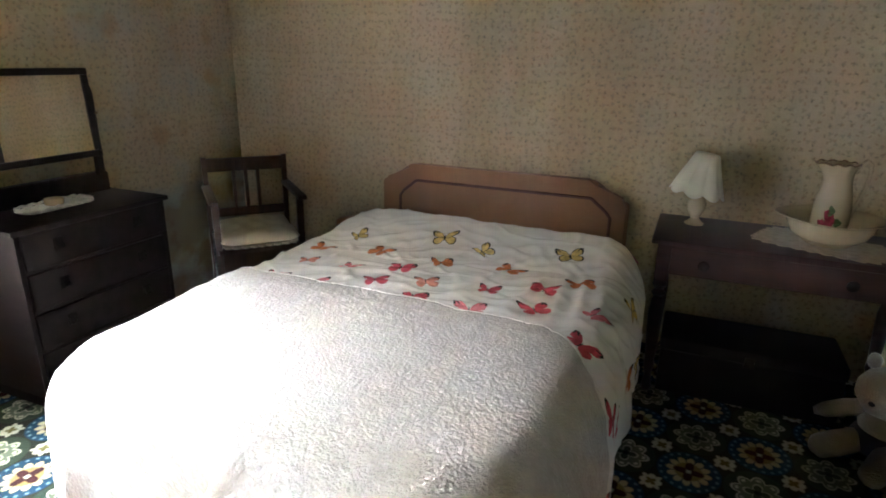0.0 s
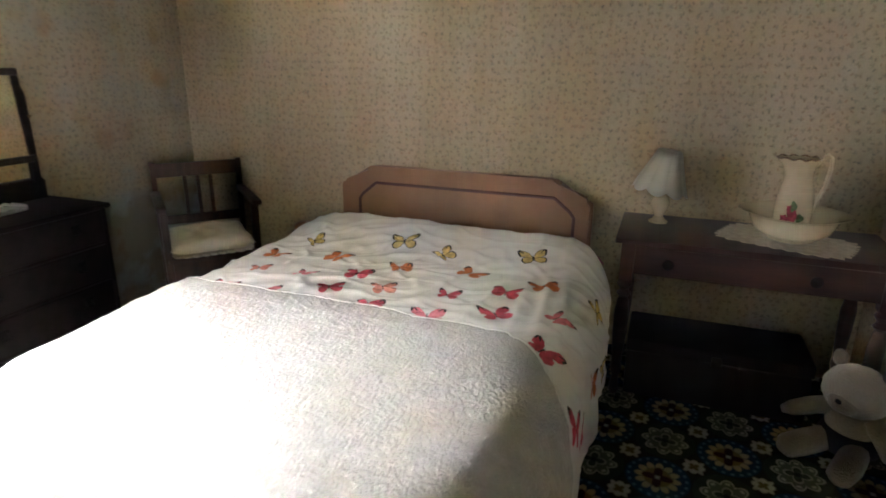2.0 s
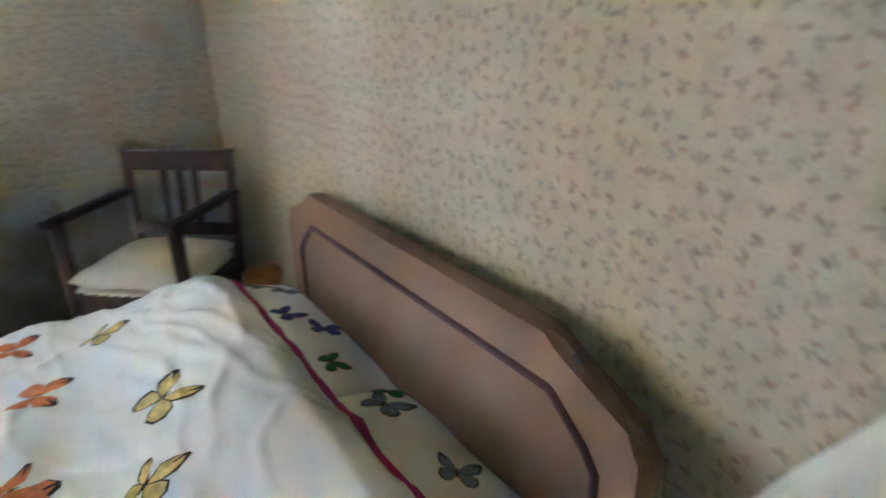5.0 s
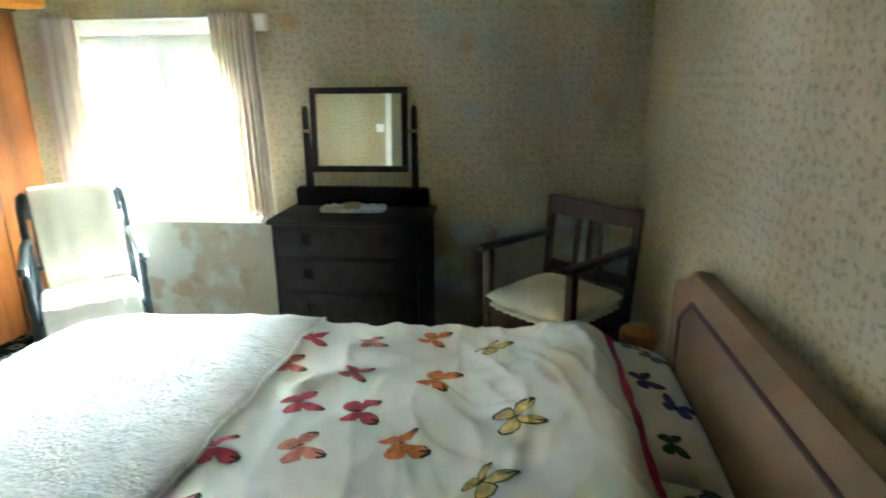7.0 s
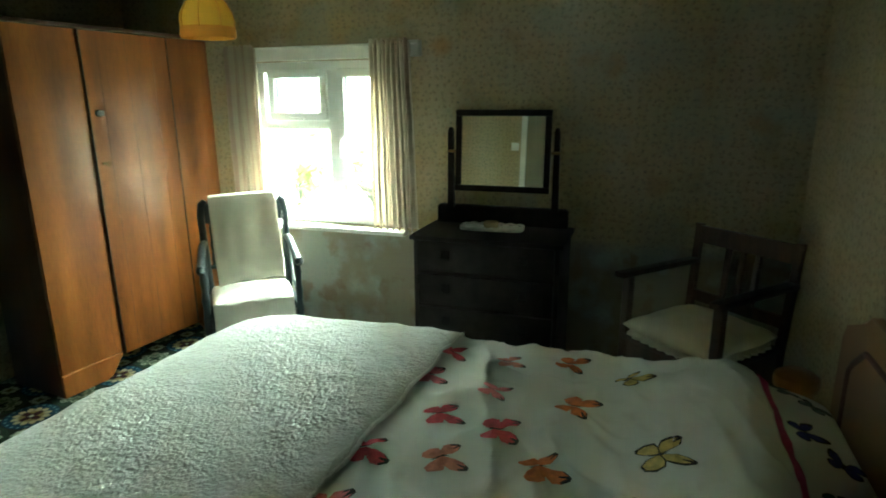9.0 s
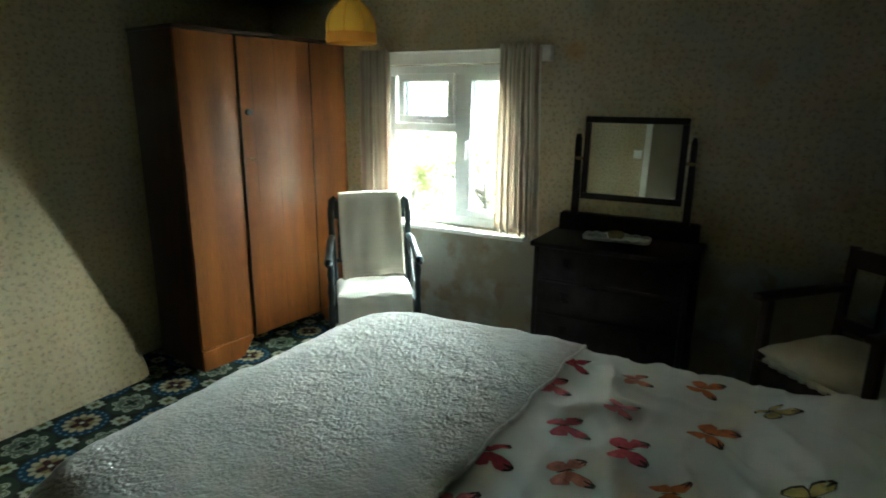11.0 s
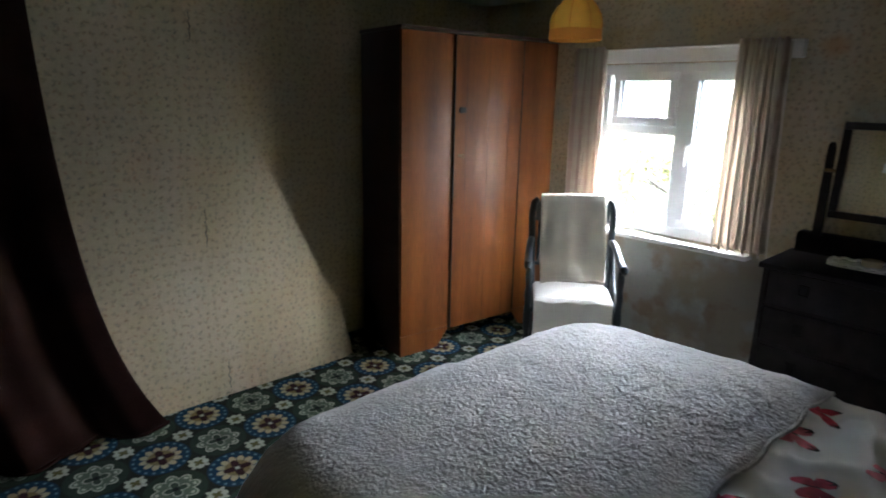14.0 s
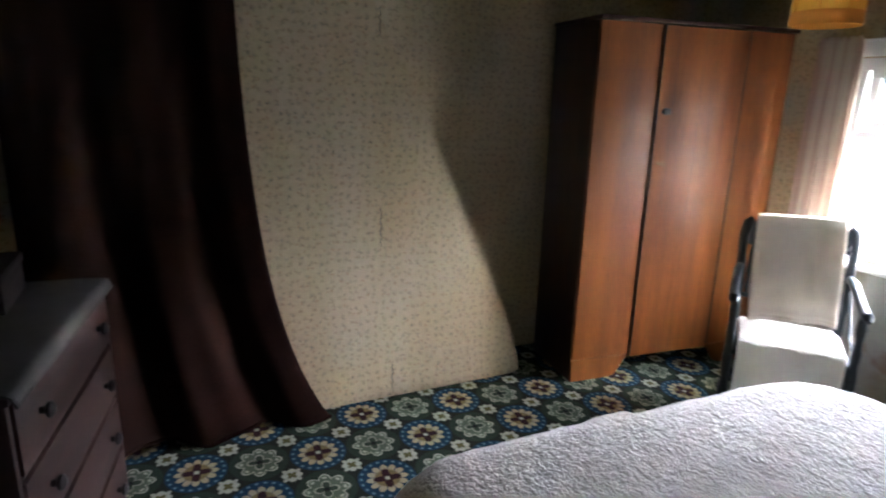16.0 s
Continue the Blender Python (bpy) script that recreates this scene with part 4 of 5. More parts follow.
bmesh.ops.transform(bm, matrix=Matrix.Translation((0, 0.265, 0)), verts=bm.verts)
part("lace_edge", bm, M_cream, cu, "scalloped lace edging")

# ---- stool beside the bed head ----
M_tan = mat("orange-brown varnished wood", (0.34, 0.13, 0.03), 0.4, 0.2, 5, 40, 0.05)
st = thing("stool", "round orange-brown wooden stool beside the bed head", "stool", pose(0.92, -0.115, 0))
part("seat", lathe([(0.0, 0.47), (0.062, 0.47), (0.07, 0.48), (0.073, 0.50), (0.07, 0.52), (0.05, 0.535), (0.0, 0.54)], 28), M_tan, st)
for a in (45, 135, 225, 315):
    c, s = math.cos(radians(a)), math.sin(radians(a))
    part("leg", tube([(0.07 * c, 0.07 * s, 0), (0.05 * c, 0.05 * s, 0.475)], [0.011, 0.014], 10), M_tan, st)

# ---- washstand table and what is on and under it ----
TX0, TX1, TY0, TY1 = 2.705, 3.775, -0.515, -0.012
wt = thing("side_table", "dark mahogany side table with long drawer and turned legs", "table")
part("tabletop", box(TX0, TY0, 0.727, TX1, TY1, 0.75, 0.007), M_redwood, wt)
bm = box(TX0 + 0.035, TY0 + 0.03, 0.59, TX1 - 0.035, TY0 + 0.052, 0.727, 0.002)
part("front_apron", bm, M_redwood, wt)
part("back_apron", box(TX0 + 0.035, TY1 - 0.052, 0.59, TX1 - 0.035, TY1 - 0.03, 0.727, 0.002), M_redwood, wt)
for x in (TX0 + 0.035, TX1 - 0.057):
    part("side_apron", box(x, TY0 + 0.052, 0.59, x + 0.022, TY1 - 0.052, 0.727, 0.002), M_redwood, wt)
dr = part("drawer", box(TX0 + 0.085, TY0 + 0.022, 0.607, TX1 - 0.085, TY0 + 0.0295, 0.715, 0.003), M_redwood, wt)
for x in (2.925, 3.465):
    bm = lathe([(0.009, 0), (0.010, 0.008), (0.021, 0.014), (0.023, 0.022), (0.016, 0.029), (0.0, 0.031)], 18, m=pose(x, TY0 + 0.022, 0.655, 90, 0, 0))
    part("knob", bm, M_darkwood, dr, "dark turned wooden knob")
LEG = [(0.017, 0), (0.024, 0.02), (0.020, 0.05), (0.016, 0.09), (0.026, 0.13), (0.022, 0.16), (0.030, 0.30), (0.032, 0.40), (0.024, 0.46), (0.018, 0.475), (0.032, 0.49), (0.019, 0.51), (0.034, 0.535), (0.022, 0.555)]
for x in (TX0 + 0.055, TX1 - 0.055):
    for y in (TY0 + 0.05, TY1 - 0.05):
        bm = lathe(LEG, 18, m=pose(x, y, 0))
        box(x - 0.028, y - 0.028, 0.556, x + 0.028, y + 0.028, 0.726, 0.003, bm)
        part("leg", bm, M_redwood, wt)
tk = thing("trunk", "large black trunk with metal lock under the table", "trunk")
part("body", box(2.80, -0.455, 0.0, 3.54, -0.12, 0.215, 0.012), M_black, tk)
lid = part("lid", box(2.795, -0.46, 0.217, 3.545, -0.115, 0.275, 0.014), M_black, tk)
part("lock", box(3.150, -0.465, 0.20, 3.19, -0.458, 0.25, 0.003), M_dark_metal, lid, "dull metal lock plate")
part("handle", tube([(2.802, -0.34, 0.15), (2.782, -0.33, 0.13), (2.782, -0.24, 0.13), (2.802, -0.23, 0.15)], 0.007, 8), M_black, tk)

lamp = thing("table_lamp", "white china table lamp with pleated scalloped shade", "lamp", pose(2.866, -0.165, 0.75))
part("lamp_base", lathe([(0.0, 0), (0.042, 0), (0.044, 0.008), (0.030, 0.016), (0.020, 0.03), (0.024, 0.045), (0.040, 0.075), (0.042, 0.098), (0.030, 0.125), (0.017, 0.14), (0.020, 0.15), (0.014, 0.16), (0.013, 0.20), (0.0, 0.20)], 28), M_china, lamp)
tilt = pose(-0.010, 0, 0.162, 0, 9, 0)
bm = lathe([(0.118, 0.0), (0.098, 0.04), (0.079, 0.09), (0.063, 0.135), (0.050, 0.172)], 96, m=tilt,
           wave=lambda a, r, z: r * (0.97 + 0.09 * abs(math.cos(4 * a + 0.5)) ** 0.7))
bmesh.ops.delete(bm, geom=[f for f in bm.faces if len(f.verts) > 4], context='FACES')
for v in bm.verts:
    q = tilt.inverted() @ v.co
    if q.z < 0.01:
        v.co.z -= 0.020 * abs(math.cos(4 * math.atan2(q.y, q.x) + 0.5))
sh = part("shade", bm, M_lampshade, lamp, "pleated off-white fabric shade", smooth=60)
sm = sh.modifiers.new("thickness", 'SOLIDIFY')
sm.thickness = 0.002

M_lace = mat("cream cotton lace", (0.60, 0.53, 0.40), 0.95, 0.12, 30, 200, 0.3)
doily = solid("doily", scalloped(0.245, 0.165, 30, 0, 0.003, 0.11), M_lace, "cream scalloped lace doily on the side table", "doily", pose(3.375, -0.275, 0.751, 0, 0, -22))
bowl = thing("wash_bowl", "cream china wash bowl standing on a lace doily", "bowl", pose(3.392, -0.262, 0.755))
part("bowl_body", lathe([(0.0, 0.0), (0.085, 0), (0.092, 0.006), (0.088, 0.014), (0.115, 0.022), (0.146, 0.045), (0.160, 0.075), (0.170, 0.098), (0.188, 0.110), (0.206, 0.115), (0.205, 0.119), (0.186, 0.115), (0.164, 0.102), (0.153, 0.075), (0.138, 0.05), (0.10, 0.03), (0.0, 0.026)], 64,
     wave=lambda a, r, z: r * (1 + (0.03 * math.cos(4 * a + 0.4) if z > 0.105 else 0))), M_china, bowl)
jug = thing("water_jug", "tall cream china jug with rose print in the wash bowl", "jug", pose(3.385, -0.262, 0.7805))


def lip(a, r, z):
    k = max(0.0, (z - 0.24) / 0.07)
    return r * (1 + 0.40 * k * max(0.0, math.cos(a - math.pi)) ** 3 + 0.03 * math.cos(10 * a) * k)


part("jug_body", lathe([(0.0, 0), (0.056, 0), (0.060, 0.006), (0.055, 0.014), (0.066, 0.035), (0.071, 0.075), (0.070, 0.13), (0.064, 0.18), (0.056, 0.215), (0.051, 0.245), (0.052, 0.27), (0.056, 0.290), (0.066, 0.312), (0.063, 0.313), (0.050, 0.285), (0.046, 0.25), (0.046, 0.20)], 48, wave=lip), M_china, jug)
M_gilt = mat("worn brown gilding", (0.20, 0.11, 0.045), 0.35, 0.4, 60, 200, 0.1)
rim = []
for i in range(49):
    a = 2 * math.pi * i / 48
    q = lip(a, 0.067, 0.313)
    rim.append((q * math.cos(a), q * math.sin(a), 0.314 + 0.004 * math.cos(10 * a)))
part("rim", tube(rim, 0.0035, 6, caps=False), M_gilt, jug, "worn brown gilt rim")
part("handle", tube([(0.050, 0, 0.285), (0.066, 0, 0.312), (0.088, 0, 0.332), (0.104, 0, 0.318), (0.106, 0, 0.27), (0.098, 0, 0.21), (0.084, 0, 0.155), (0.070, 0, 0.115), (0.066, 0, 0.095)], [0.009, 0.008, 0.008, 0.0072, 0.0068, 0.0068, 0.007, 0.009, 0.010], 10), M_china, jug)


def on_jug(a, z, up=0.0012):
    prof = [(0.066, 0.035), (0.071, 0.075), (0.070, 0.13), (0.064, 0.18), (0.056, 0.215)]
    r = np.interp(z, [p[1] for p in prof], [p[0] for p in prof]) + up
    return Vector((r * math.cos(a), r * math.sin(a), z))


M_rose = mat("rose print", (0.34, 0.05, 0.08), 0.2, 0.35, 90)
M_leafprint = mat("leaf print", (0.12, 0.16, 0.08), 0.2, 0.3, 90)
for k, (a0, z0, ra, rz, mt_, petal) in enumerate(((-1.75, 0.085, 0.30, 0.026, M_rose, 5), (-2.15, 0.07, 0.22, 0.018, M_rose, 5), (-1.35, 0.078, 0.20, 0.018, M_leafprint, 3), (-1.75, 0.125, 0.16, 0.022, M_leafprint, 3), (-1.95, 0.115, 0.14, 0.014, M_rose, 5))):
    bm = bmesh.new()
    mid = bm.verts.new(on_jug(a0, z0, 0.0022))
    ring = [bm.verts.new(on_jug(a0 + ra * math.cos(t) * (1 + 0.2 * math.cos(petal * t)), z0 + rz * math.sin(t) * (1 + 0.2 * math.cos(petal * t)), 0.002)) for t in [2 * math.pi * i / 24 for i in range(24)]]
    for i in range(24):
        bm.faces.new((mid, ring[i], ring[(i + 1) % 24]))
    part("rose_print", bm, mt_, jug)

M_plush = mat("off-white plush", (0.22, 0.19, 0.155), 1.0, 0.12, 12, 160, 0.8, sheen=0.4)
M_shorts = mat("navy cloth", (0.012, 0.014, 0.028), 0.9, 0.2)
bm = bmesh.new()
ball(bm, 0, 0.01, 0.075, 0.115, 0.10, 0.075, seg=20)
for f in bm.faces:
    f.material_index = 1
ball(bm, 0, 0.01, 0.145, 0.095, 0.082, 0.085, seg=20)
ball(bm, 0, -0.01, 0.285, 0.120, 0.105, 0.100, seg=24)
ball(bm, 0, -0.090, 0.258, 0.058, 0.038, 0.042)
ball(bm, 0.0, -0.131, 0.275, 0.012, 0.006, 0.009)
for f in bm.faces:
    if f.calc_center_median().y < -0.1305:
        f.material_index = 1
for s in (-1, 1):
    ball(bm, s * 0.088, 0.0, 0.385, 0.026, 0.016, 0.036)
    tube([(s * 0.075, -0.01, 0.19), (s * 0.13, -0.04, 0.165), (s * 0.185, -0.075, 0.13), (s * 0.215, -0.09, 0.112)], [0.034, 0.036, 0.032, 0.015], 12, bm)
    tube([(s * 0.060, -0.05, 0.06), (s * 0.085, -0.14, 0.052), (s * 0.10, -0.21, 0.052), (s * 0.103, -0.235, 0.055)], [0.048, 0.050, 0.047, 0.03], 12, bm)
for v in bm.verts:
    v.co += 0.003 * Vector(noise.noise_vector(v.co * 30))
solid("plush_toy", bm, [M_plush, M_shorts], "off-white plush toy sitting on the carpet by the table", "soft toy", pose(3.645, -0.63, 0.002, 0, 0, -42), smooth=80)

# ---- wardrobe in the far corner ----
wd = thing("wardrobe", "walnut-veneered wardrobe with central door on bracket feet", "wardrobe", pose(0.008, -3.233, 0, 0, 0, -6.0))
WW, WD, WH = 1.158, 0.42, 1.822
part("carcase_side", box(WW - 0.02, -WD, 0.0, WW, -0.018, WH - 0.02, 0.003), M_veneer_dark, wd)
part("carcase_side", box(0, -WD, 0.0, 0.02, -0.018, WH - 0.02, 0.003), M_veneer_dark, wd)
part("back", box(0.02, -WD, 0.05, WW - 0.02, -WD + 0.01, WH - 0.02, 0), M_veneer_dark, wd)
part("bottom", box(0.02, -WD + 0.01, 0.12, WW - 0.02, -0.02, 0.14, 0), M_veneer_dark, wd)
part("top", box(-0.008, -WD - 0.002, WH - 0.02, WW + 0.008, 0.016, WH, 0.006), M_veneer_dark, wd, "dark moulded cornice")
for x0, x1, nm in ((0.002, 0.292, "fixed_panel"), (WW - 0.344, WW - 0.002, "fixed_panel")):
    part(nm, box(x0, -0.0175, 0.122, x1, 0.0, WH - 0.022, 0.004), M_veneer, wd)
door = part("door", box(0.300, -0.016, 0.105, WW - 0.354, 0.006, WH - 0.024, 0.005), M_veneer, wd, "central walnut-veneered door")
part("moulding", box(WW - 0.352, -0.017, 0.105, WW - 0.345, 0.012, WH - 0.024, 0.002), M_veneer_dark, wd, "dark beading beside the door")
part("moulding", box(0.293, -0.017, 0.125, 0.299, 0.008, WH - 0.024, 0.002), M_veneer_dark, wd, "dark beading beside the door")
for k in (0.40, 0.56, 0.72):
    part("veneer_joint", box(k - 0.0006, 0.0055, 0.13, k + 0.0006, 0.0068, WH - 0.03, 0), M_veneer_dark, door)
for s, x, k in ((1, 0.0, 0.85), (-1, WW, 1.0)):
    bm = prism([(x, 0.0), (x + s * k * 0.23, 0.0), (x + s * k * 0.265, 0.012), (x + s * k * 0.29, 0.045), (x + s * k * 0.315, 0.085), (x + s * k * 0.338, 0.10), (x + s * k * 0.338, 0.119), (x, 0.119)], -0.017, 0.002, 0.002)
    part("bracket_foot", bm, M_veneer, wd, "bracket foot of the plinth")
bm = lathe([(0.016, 0), (0.018, 0.004), (0.012, 0.010), (0.0, 0.011)], 16, m=pose(WW - 0.395, 0.006, 1.40, -90, 0, 0))
box(WW - 0.425, 0.006, 1.385, WW - 0.385, 0.016, 1.415, 0.003, bm)
part("latch", bm, M_dark_metal, door, "dark metal latch")
bm = lathe([(0.009, 0), (0.009, 0.003), (0.0, 0.0035)], 12, m=pose(WW - 0.388, 0.006, 1.148, -90, 0, 0))
tube([(WW - 0.388, 0.008, 1.148), (WW - 0.388, 0.034, 1.148)], 0.0028, 6, bm)
tube([(WW - 0.388 + 0.011 * math.cos(t), 0.044 , 1.148 + 0.011 * math.sin(t)) for t in [2 * math.pi * i / 12 for i in range(13)]], 0.0024, 6, bm)
tube([(WW - 0.388, 0.034, 1.148), (WW - 0.362, 0.044, 1.152)], 0.0028, 6, bm)
part("key", bm, M_brass, door, "small key in its lock")

# ---- painted chair by the window ----
CP = pose(0.382, -2.780, 0, 0, 0, -50)
pc = thing("armchair", "black-green painted wooden armchair draped with cream throws", "chair", CP)


def turned(p0, p1, radii, bm=None):
    p0, p1 = Vector(p0), Vector(p1)
    n = len(radii)
    return tube([p0.lerp(p1, i / (n - 1)) for i in range(n)], radii, 12, bm)


for s in (-1, 1):
    part("back_post", tube([(s * 0.205, -0.07, 0), (s * 0.210, 0.03, 0.22), (s * 0.212, 0.045, 0.44), (s * 0.218, 0.02, 0.66), (s * 0.225, -0.008, 0.84), (s * 0.215, -0.016, 0.905), (s * 0.195, -0.018, 0.925)], [0.017, 0.02, 0.021, 0.02, 0.019, 0.02, 0.015], 10), M_bluewood, pc)
    part("front_leg", turned((s * 0.232, 0.36, 0), (s * 0.232, 0.36, 0.63), [0.013, 0.019, 0.015, 0.020, 0.020, 0.014, 0.021, 0.021, 0.016, 0.021, 0.015, 0.020, 0.015]), M_bluewood, pc)
    part("arm", tube([(s * 0.220, 0.015, 0.70), (s * 0.230, 0.10, 0.695), (s * 0.238, 0.22, 0.655), (s * 0.240, 0.33, 0.638), (s * 0.240, 0.385, 0.640), (s * 0.240, 0.40, 0.625)], [0.017, 0.019, 0.019, 0.021, 0.023, 0.014], 10), M_bluewood, pc)
    part("side_rail", tube([(s * 0.214, 0.04, 0.40), (s * 0.232, 0.36, 0.39)], 0.014, 8), M_bluewood, pc)
    part("stretcher", tube([(s * 0.212, 0.0, 0.16), (s * 0.232, 0.36, 0.15)], 0.011, 8), M_bluewood, pc)
    part("brace", tube([(s * 0.232, 0.355, 0.43), (s * 0.222, 0.22, 0.50), (s * 0.222, 0.09, 0.66)], 0.009, 8), M_bluewood, pc)
part("front_rail", tube([(-0.232, 0.36, 0.39), (0.232, 0.36, 0.39)], 0.014, 8), M_bluewood, pc)
bm = prism([(-0.205, 0.80), (-0.205, 0.90), (-0.15, 0.93), (0.15, 0.93), (0.205, 0.90), (0.205, 0.80)], -0.02, 0.0, 0.005)
part("crest_rail", bm, M_bluewood, pc)
for x in (-0.18, -0.09, 0.0, 0.09, 0.18):
    part("spindle", turned((x, -0.008, 0.80), (x, 0.028, 0.56), [0.006, 0.010, 0.006, 0.011, 0.006, 0.010, 0.006]), M_bluewood, pc)
part("mid_rail", tube([(-0.214, 0.03, 0.56), (0.214, 0.03, 0.56)], 0.012, 8), M_bluewood, pc)
part("seat", box(-0.215, 0.03, 0.395, 0.215, 0.375, 0.425, 0.012), M_bluewood, pc)

M_throw = mat("cream wool throw", (0.70, 0.64, 0.53), 1.0, 0.06, 6, 220, 0.25, sheen=0.4)
M_seatcloth = mat("white seat cloth", (0.80, 0.77, 0.70), 0.95, 0.05, 6, 200, 0.15, sheen=0.3)


def throw_place(u, v):
    x = (-0.168 + 0.33 * u) * (1 + 0.05 * v * v)
    path = [(-0.05, 0.70), (-0.045, 0.80), (-0.038, 0.93), (-0.02, 0.953), (0.006, 0.950), (0.022, 0.92), (0.045, 0.80), (0.07, 0.68), (0.085, 0.58), (0.10, 0.515), (0.125, 0.495)]
    t = v * (len(path) - 1)
    i = min(int(t), len(path) - 2)
    f = t - i
    y = path[i][0] * (1 - f) + path[i + 1][0] * f
    z = path[i][1] * (1 - f) + path[i + 1][1] * f
    k = max(0.0, v - 0.3)
    d = 0.050 * k * noise.noise((u * 3.2 + v * 0.8, v * 1.6, 4)) + 0.018 * k * noise.noise((u * 6 - v * 1.5, v * 2.2, 9)) + 0.012 * k * math.sin(11 * u + 3 * v) + 0.010 * noise.noise((u * 3, v * 4, 1))
    bulge = 0.02 * math.exp(-((v - 0.9) / 0.08) ** 2)
    return Vector((x + 0.02 * math.sin(3 * v) * (u - 0.5) + 0.008 * math.sin(5 * v), y + d + bulge, z + 0.012 * (math.sin(u * 3) - 0.7) * v + 0.025 * (0.5 - u) * v))


tw = thing("throw", "cream wool throw hung over the chair's back", "throw", CP)
c = part("cloth", sheet(40, 60, throw_place), M_throw, tw, smooth=180)
for v in (0.0, 1.0):
    part("hem", tube([throw_place(i / 40, v) for i in range(41)], 0.0065, 8), M_throw, tw)
mo = c.modifiers.new("thickness", 'SOLIDIFY')
mo.thickness, mo.offset = 0.010, 0.0


def seat_place(u, v):
    path = [(0.07, 0.465), (0.12, 0.478), (0.22, 0.482), (0.30, 0.478), (0.36, 0.468), (0.385, 0.45), (0.395, 0.41), (0.395, 0.33), (0.392, 0.25), (0.390, 0.16)]
    t = v * (len(path) - 1)
    i = min(int(t), len(path) - 2)
    f = t - i
    y = path[i][0] * (1 - f) + path[i + 1][0] * f
    z = path[i][1] * (1 - f) + path[i + 1][1] * f
    x = (-0.205 + 0.41 * u) * (1 - 0.04 * v)
    w = 0.006 * noise.noise((u * 5, v * 7, 8)) + 0.004 * math.sin(u * 16 + 3 * v) * (v > 0.55)
    e = 0.02 * (2 * u - 1) ** 6 if v < 0.5 else 0
    return Vector((x, y + (w if v > 0.5 else 0), z - e + (w if v <= 0.5 else 0)))


sc = thing("seat_cover", "white cloth laid over the chair seat and hanging down", "seat cover", CP)
c = part("cloth", sheet(36, 60, seat_place), M_seatcloth, sc, smooth=180)
mo = c.modifiers.new("thickness", 'SOLIDIFY')
mo.thickness = 0.012
part("pad", box(-0.195, 0.06, 0.426, 0.195, 0.365, 0.462, 0.015), M_seatcloth, sc)

# ---- pendant lamp ----
pl = thing("pendant_lamp", "yellow pleated fabric pendant shade with orange fringe", "lamp", pose(0.79, -2.558, 0))
bm = lathe([(0.112, 1.765), (0.115, 1.80), (0.108, 1.835), (0.085, 1.875), (0.055, 1.905), (0.035, 1.92), (0.03, 1.935), (0.038, 1.95)], 80, wave=lambda a, r, z: r * (1 + 0.012 * math.cos(40 * a) + 0.015 * abs(math.cos(4 * a))))
bmesh.ops.delete(bm, geom=[f for f in bm.faces if len(f.verts) > 4], context='FACES')
part("shade", bm, M_shade, pl, smooth=60)
bm = lathe([(0.1135, 1.728), (0.1175, 1.735), (0.1175, 1.768), (0.1145, 1.775)], 80, wave=lambda a, r, z: r * (1 + (0.012 * math.cos(40 * a) if z < 1.74 else 0)))
bmesh.ops.delete(bm, geom=[f for f in bm.faces if len(f.verts) > 4], context='FACES')
part("fringe", bm, M_fringe, pl, "orange fringe band")
for k in range(8):
    a = 2 * math.pi * (k + 0.5) / 8
    pts = [(r * math.cos(a), r * math.sin(a), z) for r, z in ((0.1175, 1.768), (0.1185, 1.80), (0.111, 1.836), (0.088, 1.876), (0.058, 1.906), (0.037, 1.922))]
    part("rib", tube(pts, 0.0022, 6), M_fringe, pl, "braid over a shade rib")
part("cord", tube([(0, 0, 1.88), (0, 0, 2.055)], 0.004, 8), M_gloss, pl)
part("ceiling_rose", lathe([(0.0, 2.04), (0.03, 2.045), (0.042, 2.06), (0.044, 2.0695)], 20), M_gloss, pl)
part("bulb", lathe([(0.0, 1.79), (0.018, 1.795), (0.028, 1.82), (0.02, 1.85), (0.013, 1.88), (0.0, 1.885)], 16), M_gloss, pl)

# ---- brown curtain and chest near the south-east corner ----


def drape(u, v):
    z = 2.04 * (1 - v) + 0.015
    edge = 2.41 + 0.345 * (1 - math.exp(-z / 0.56)) - 0.005 * z
    x = edge + (3.5 - edge) * u
    ph = 2 * math.pi * (2.7 * u + 0.15 * math.sin(2 * v))
    d = 0.035 * math.sin(ph) + 0.010 * math.sin(2.1 * ph + 1) + 0.02 * noise.noise((u * 5, v * 2, 6))
    return Vector((x, -3.485 + d * (0.7 + 0.5 * v) + 0.02 * v, z + 0.02 * v * math.cos(ph)))


dc = thing("door_curtain", "long dark brown curtain hanging to the floor", "curtain")
c = part("cloth", sheet(120, 50, drape), M_brown_cloth, dc, smooth=180)
mo = c.modifiers.new("thickness", 'SOLIDIFY')
mo.thickness = 0.004
part("pole", tube([(2.68, -3.49, 2.045), (3.78, -3.49, 2.045)], 0.010, 10), M_darkwood, dc)
part("hem", tube([drape(i / 120, 1.0) + Vector((0, 0.003, 0.012)) for i in range(121)], 0.007, 6), M_brown_cloth, dc)

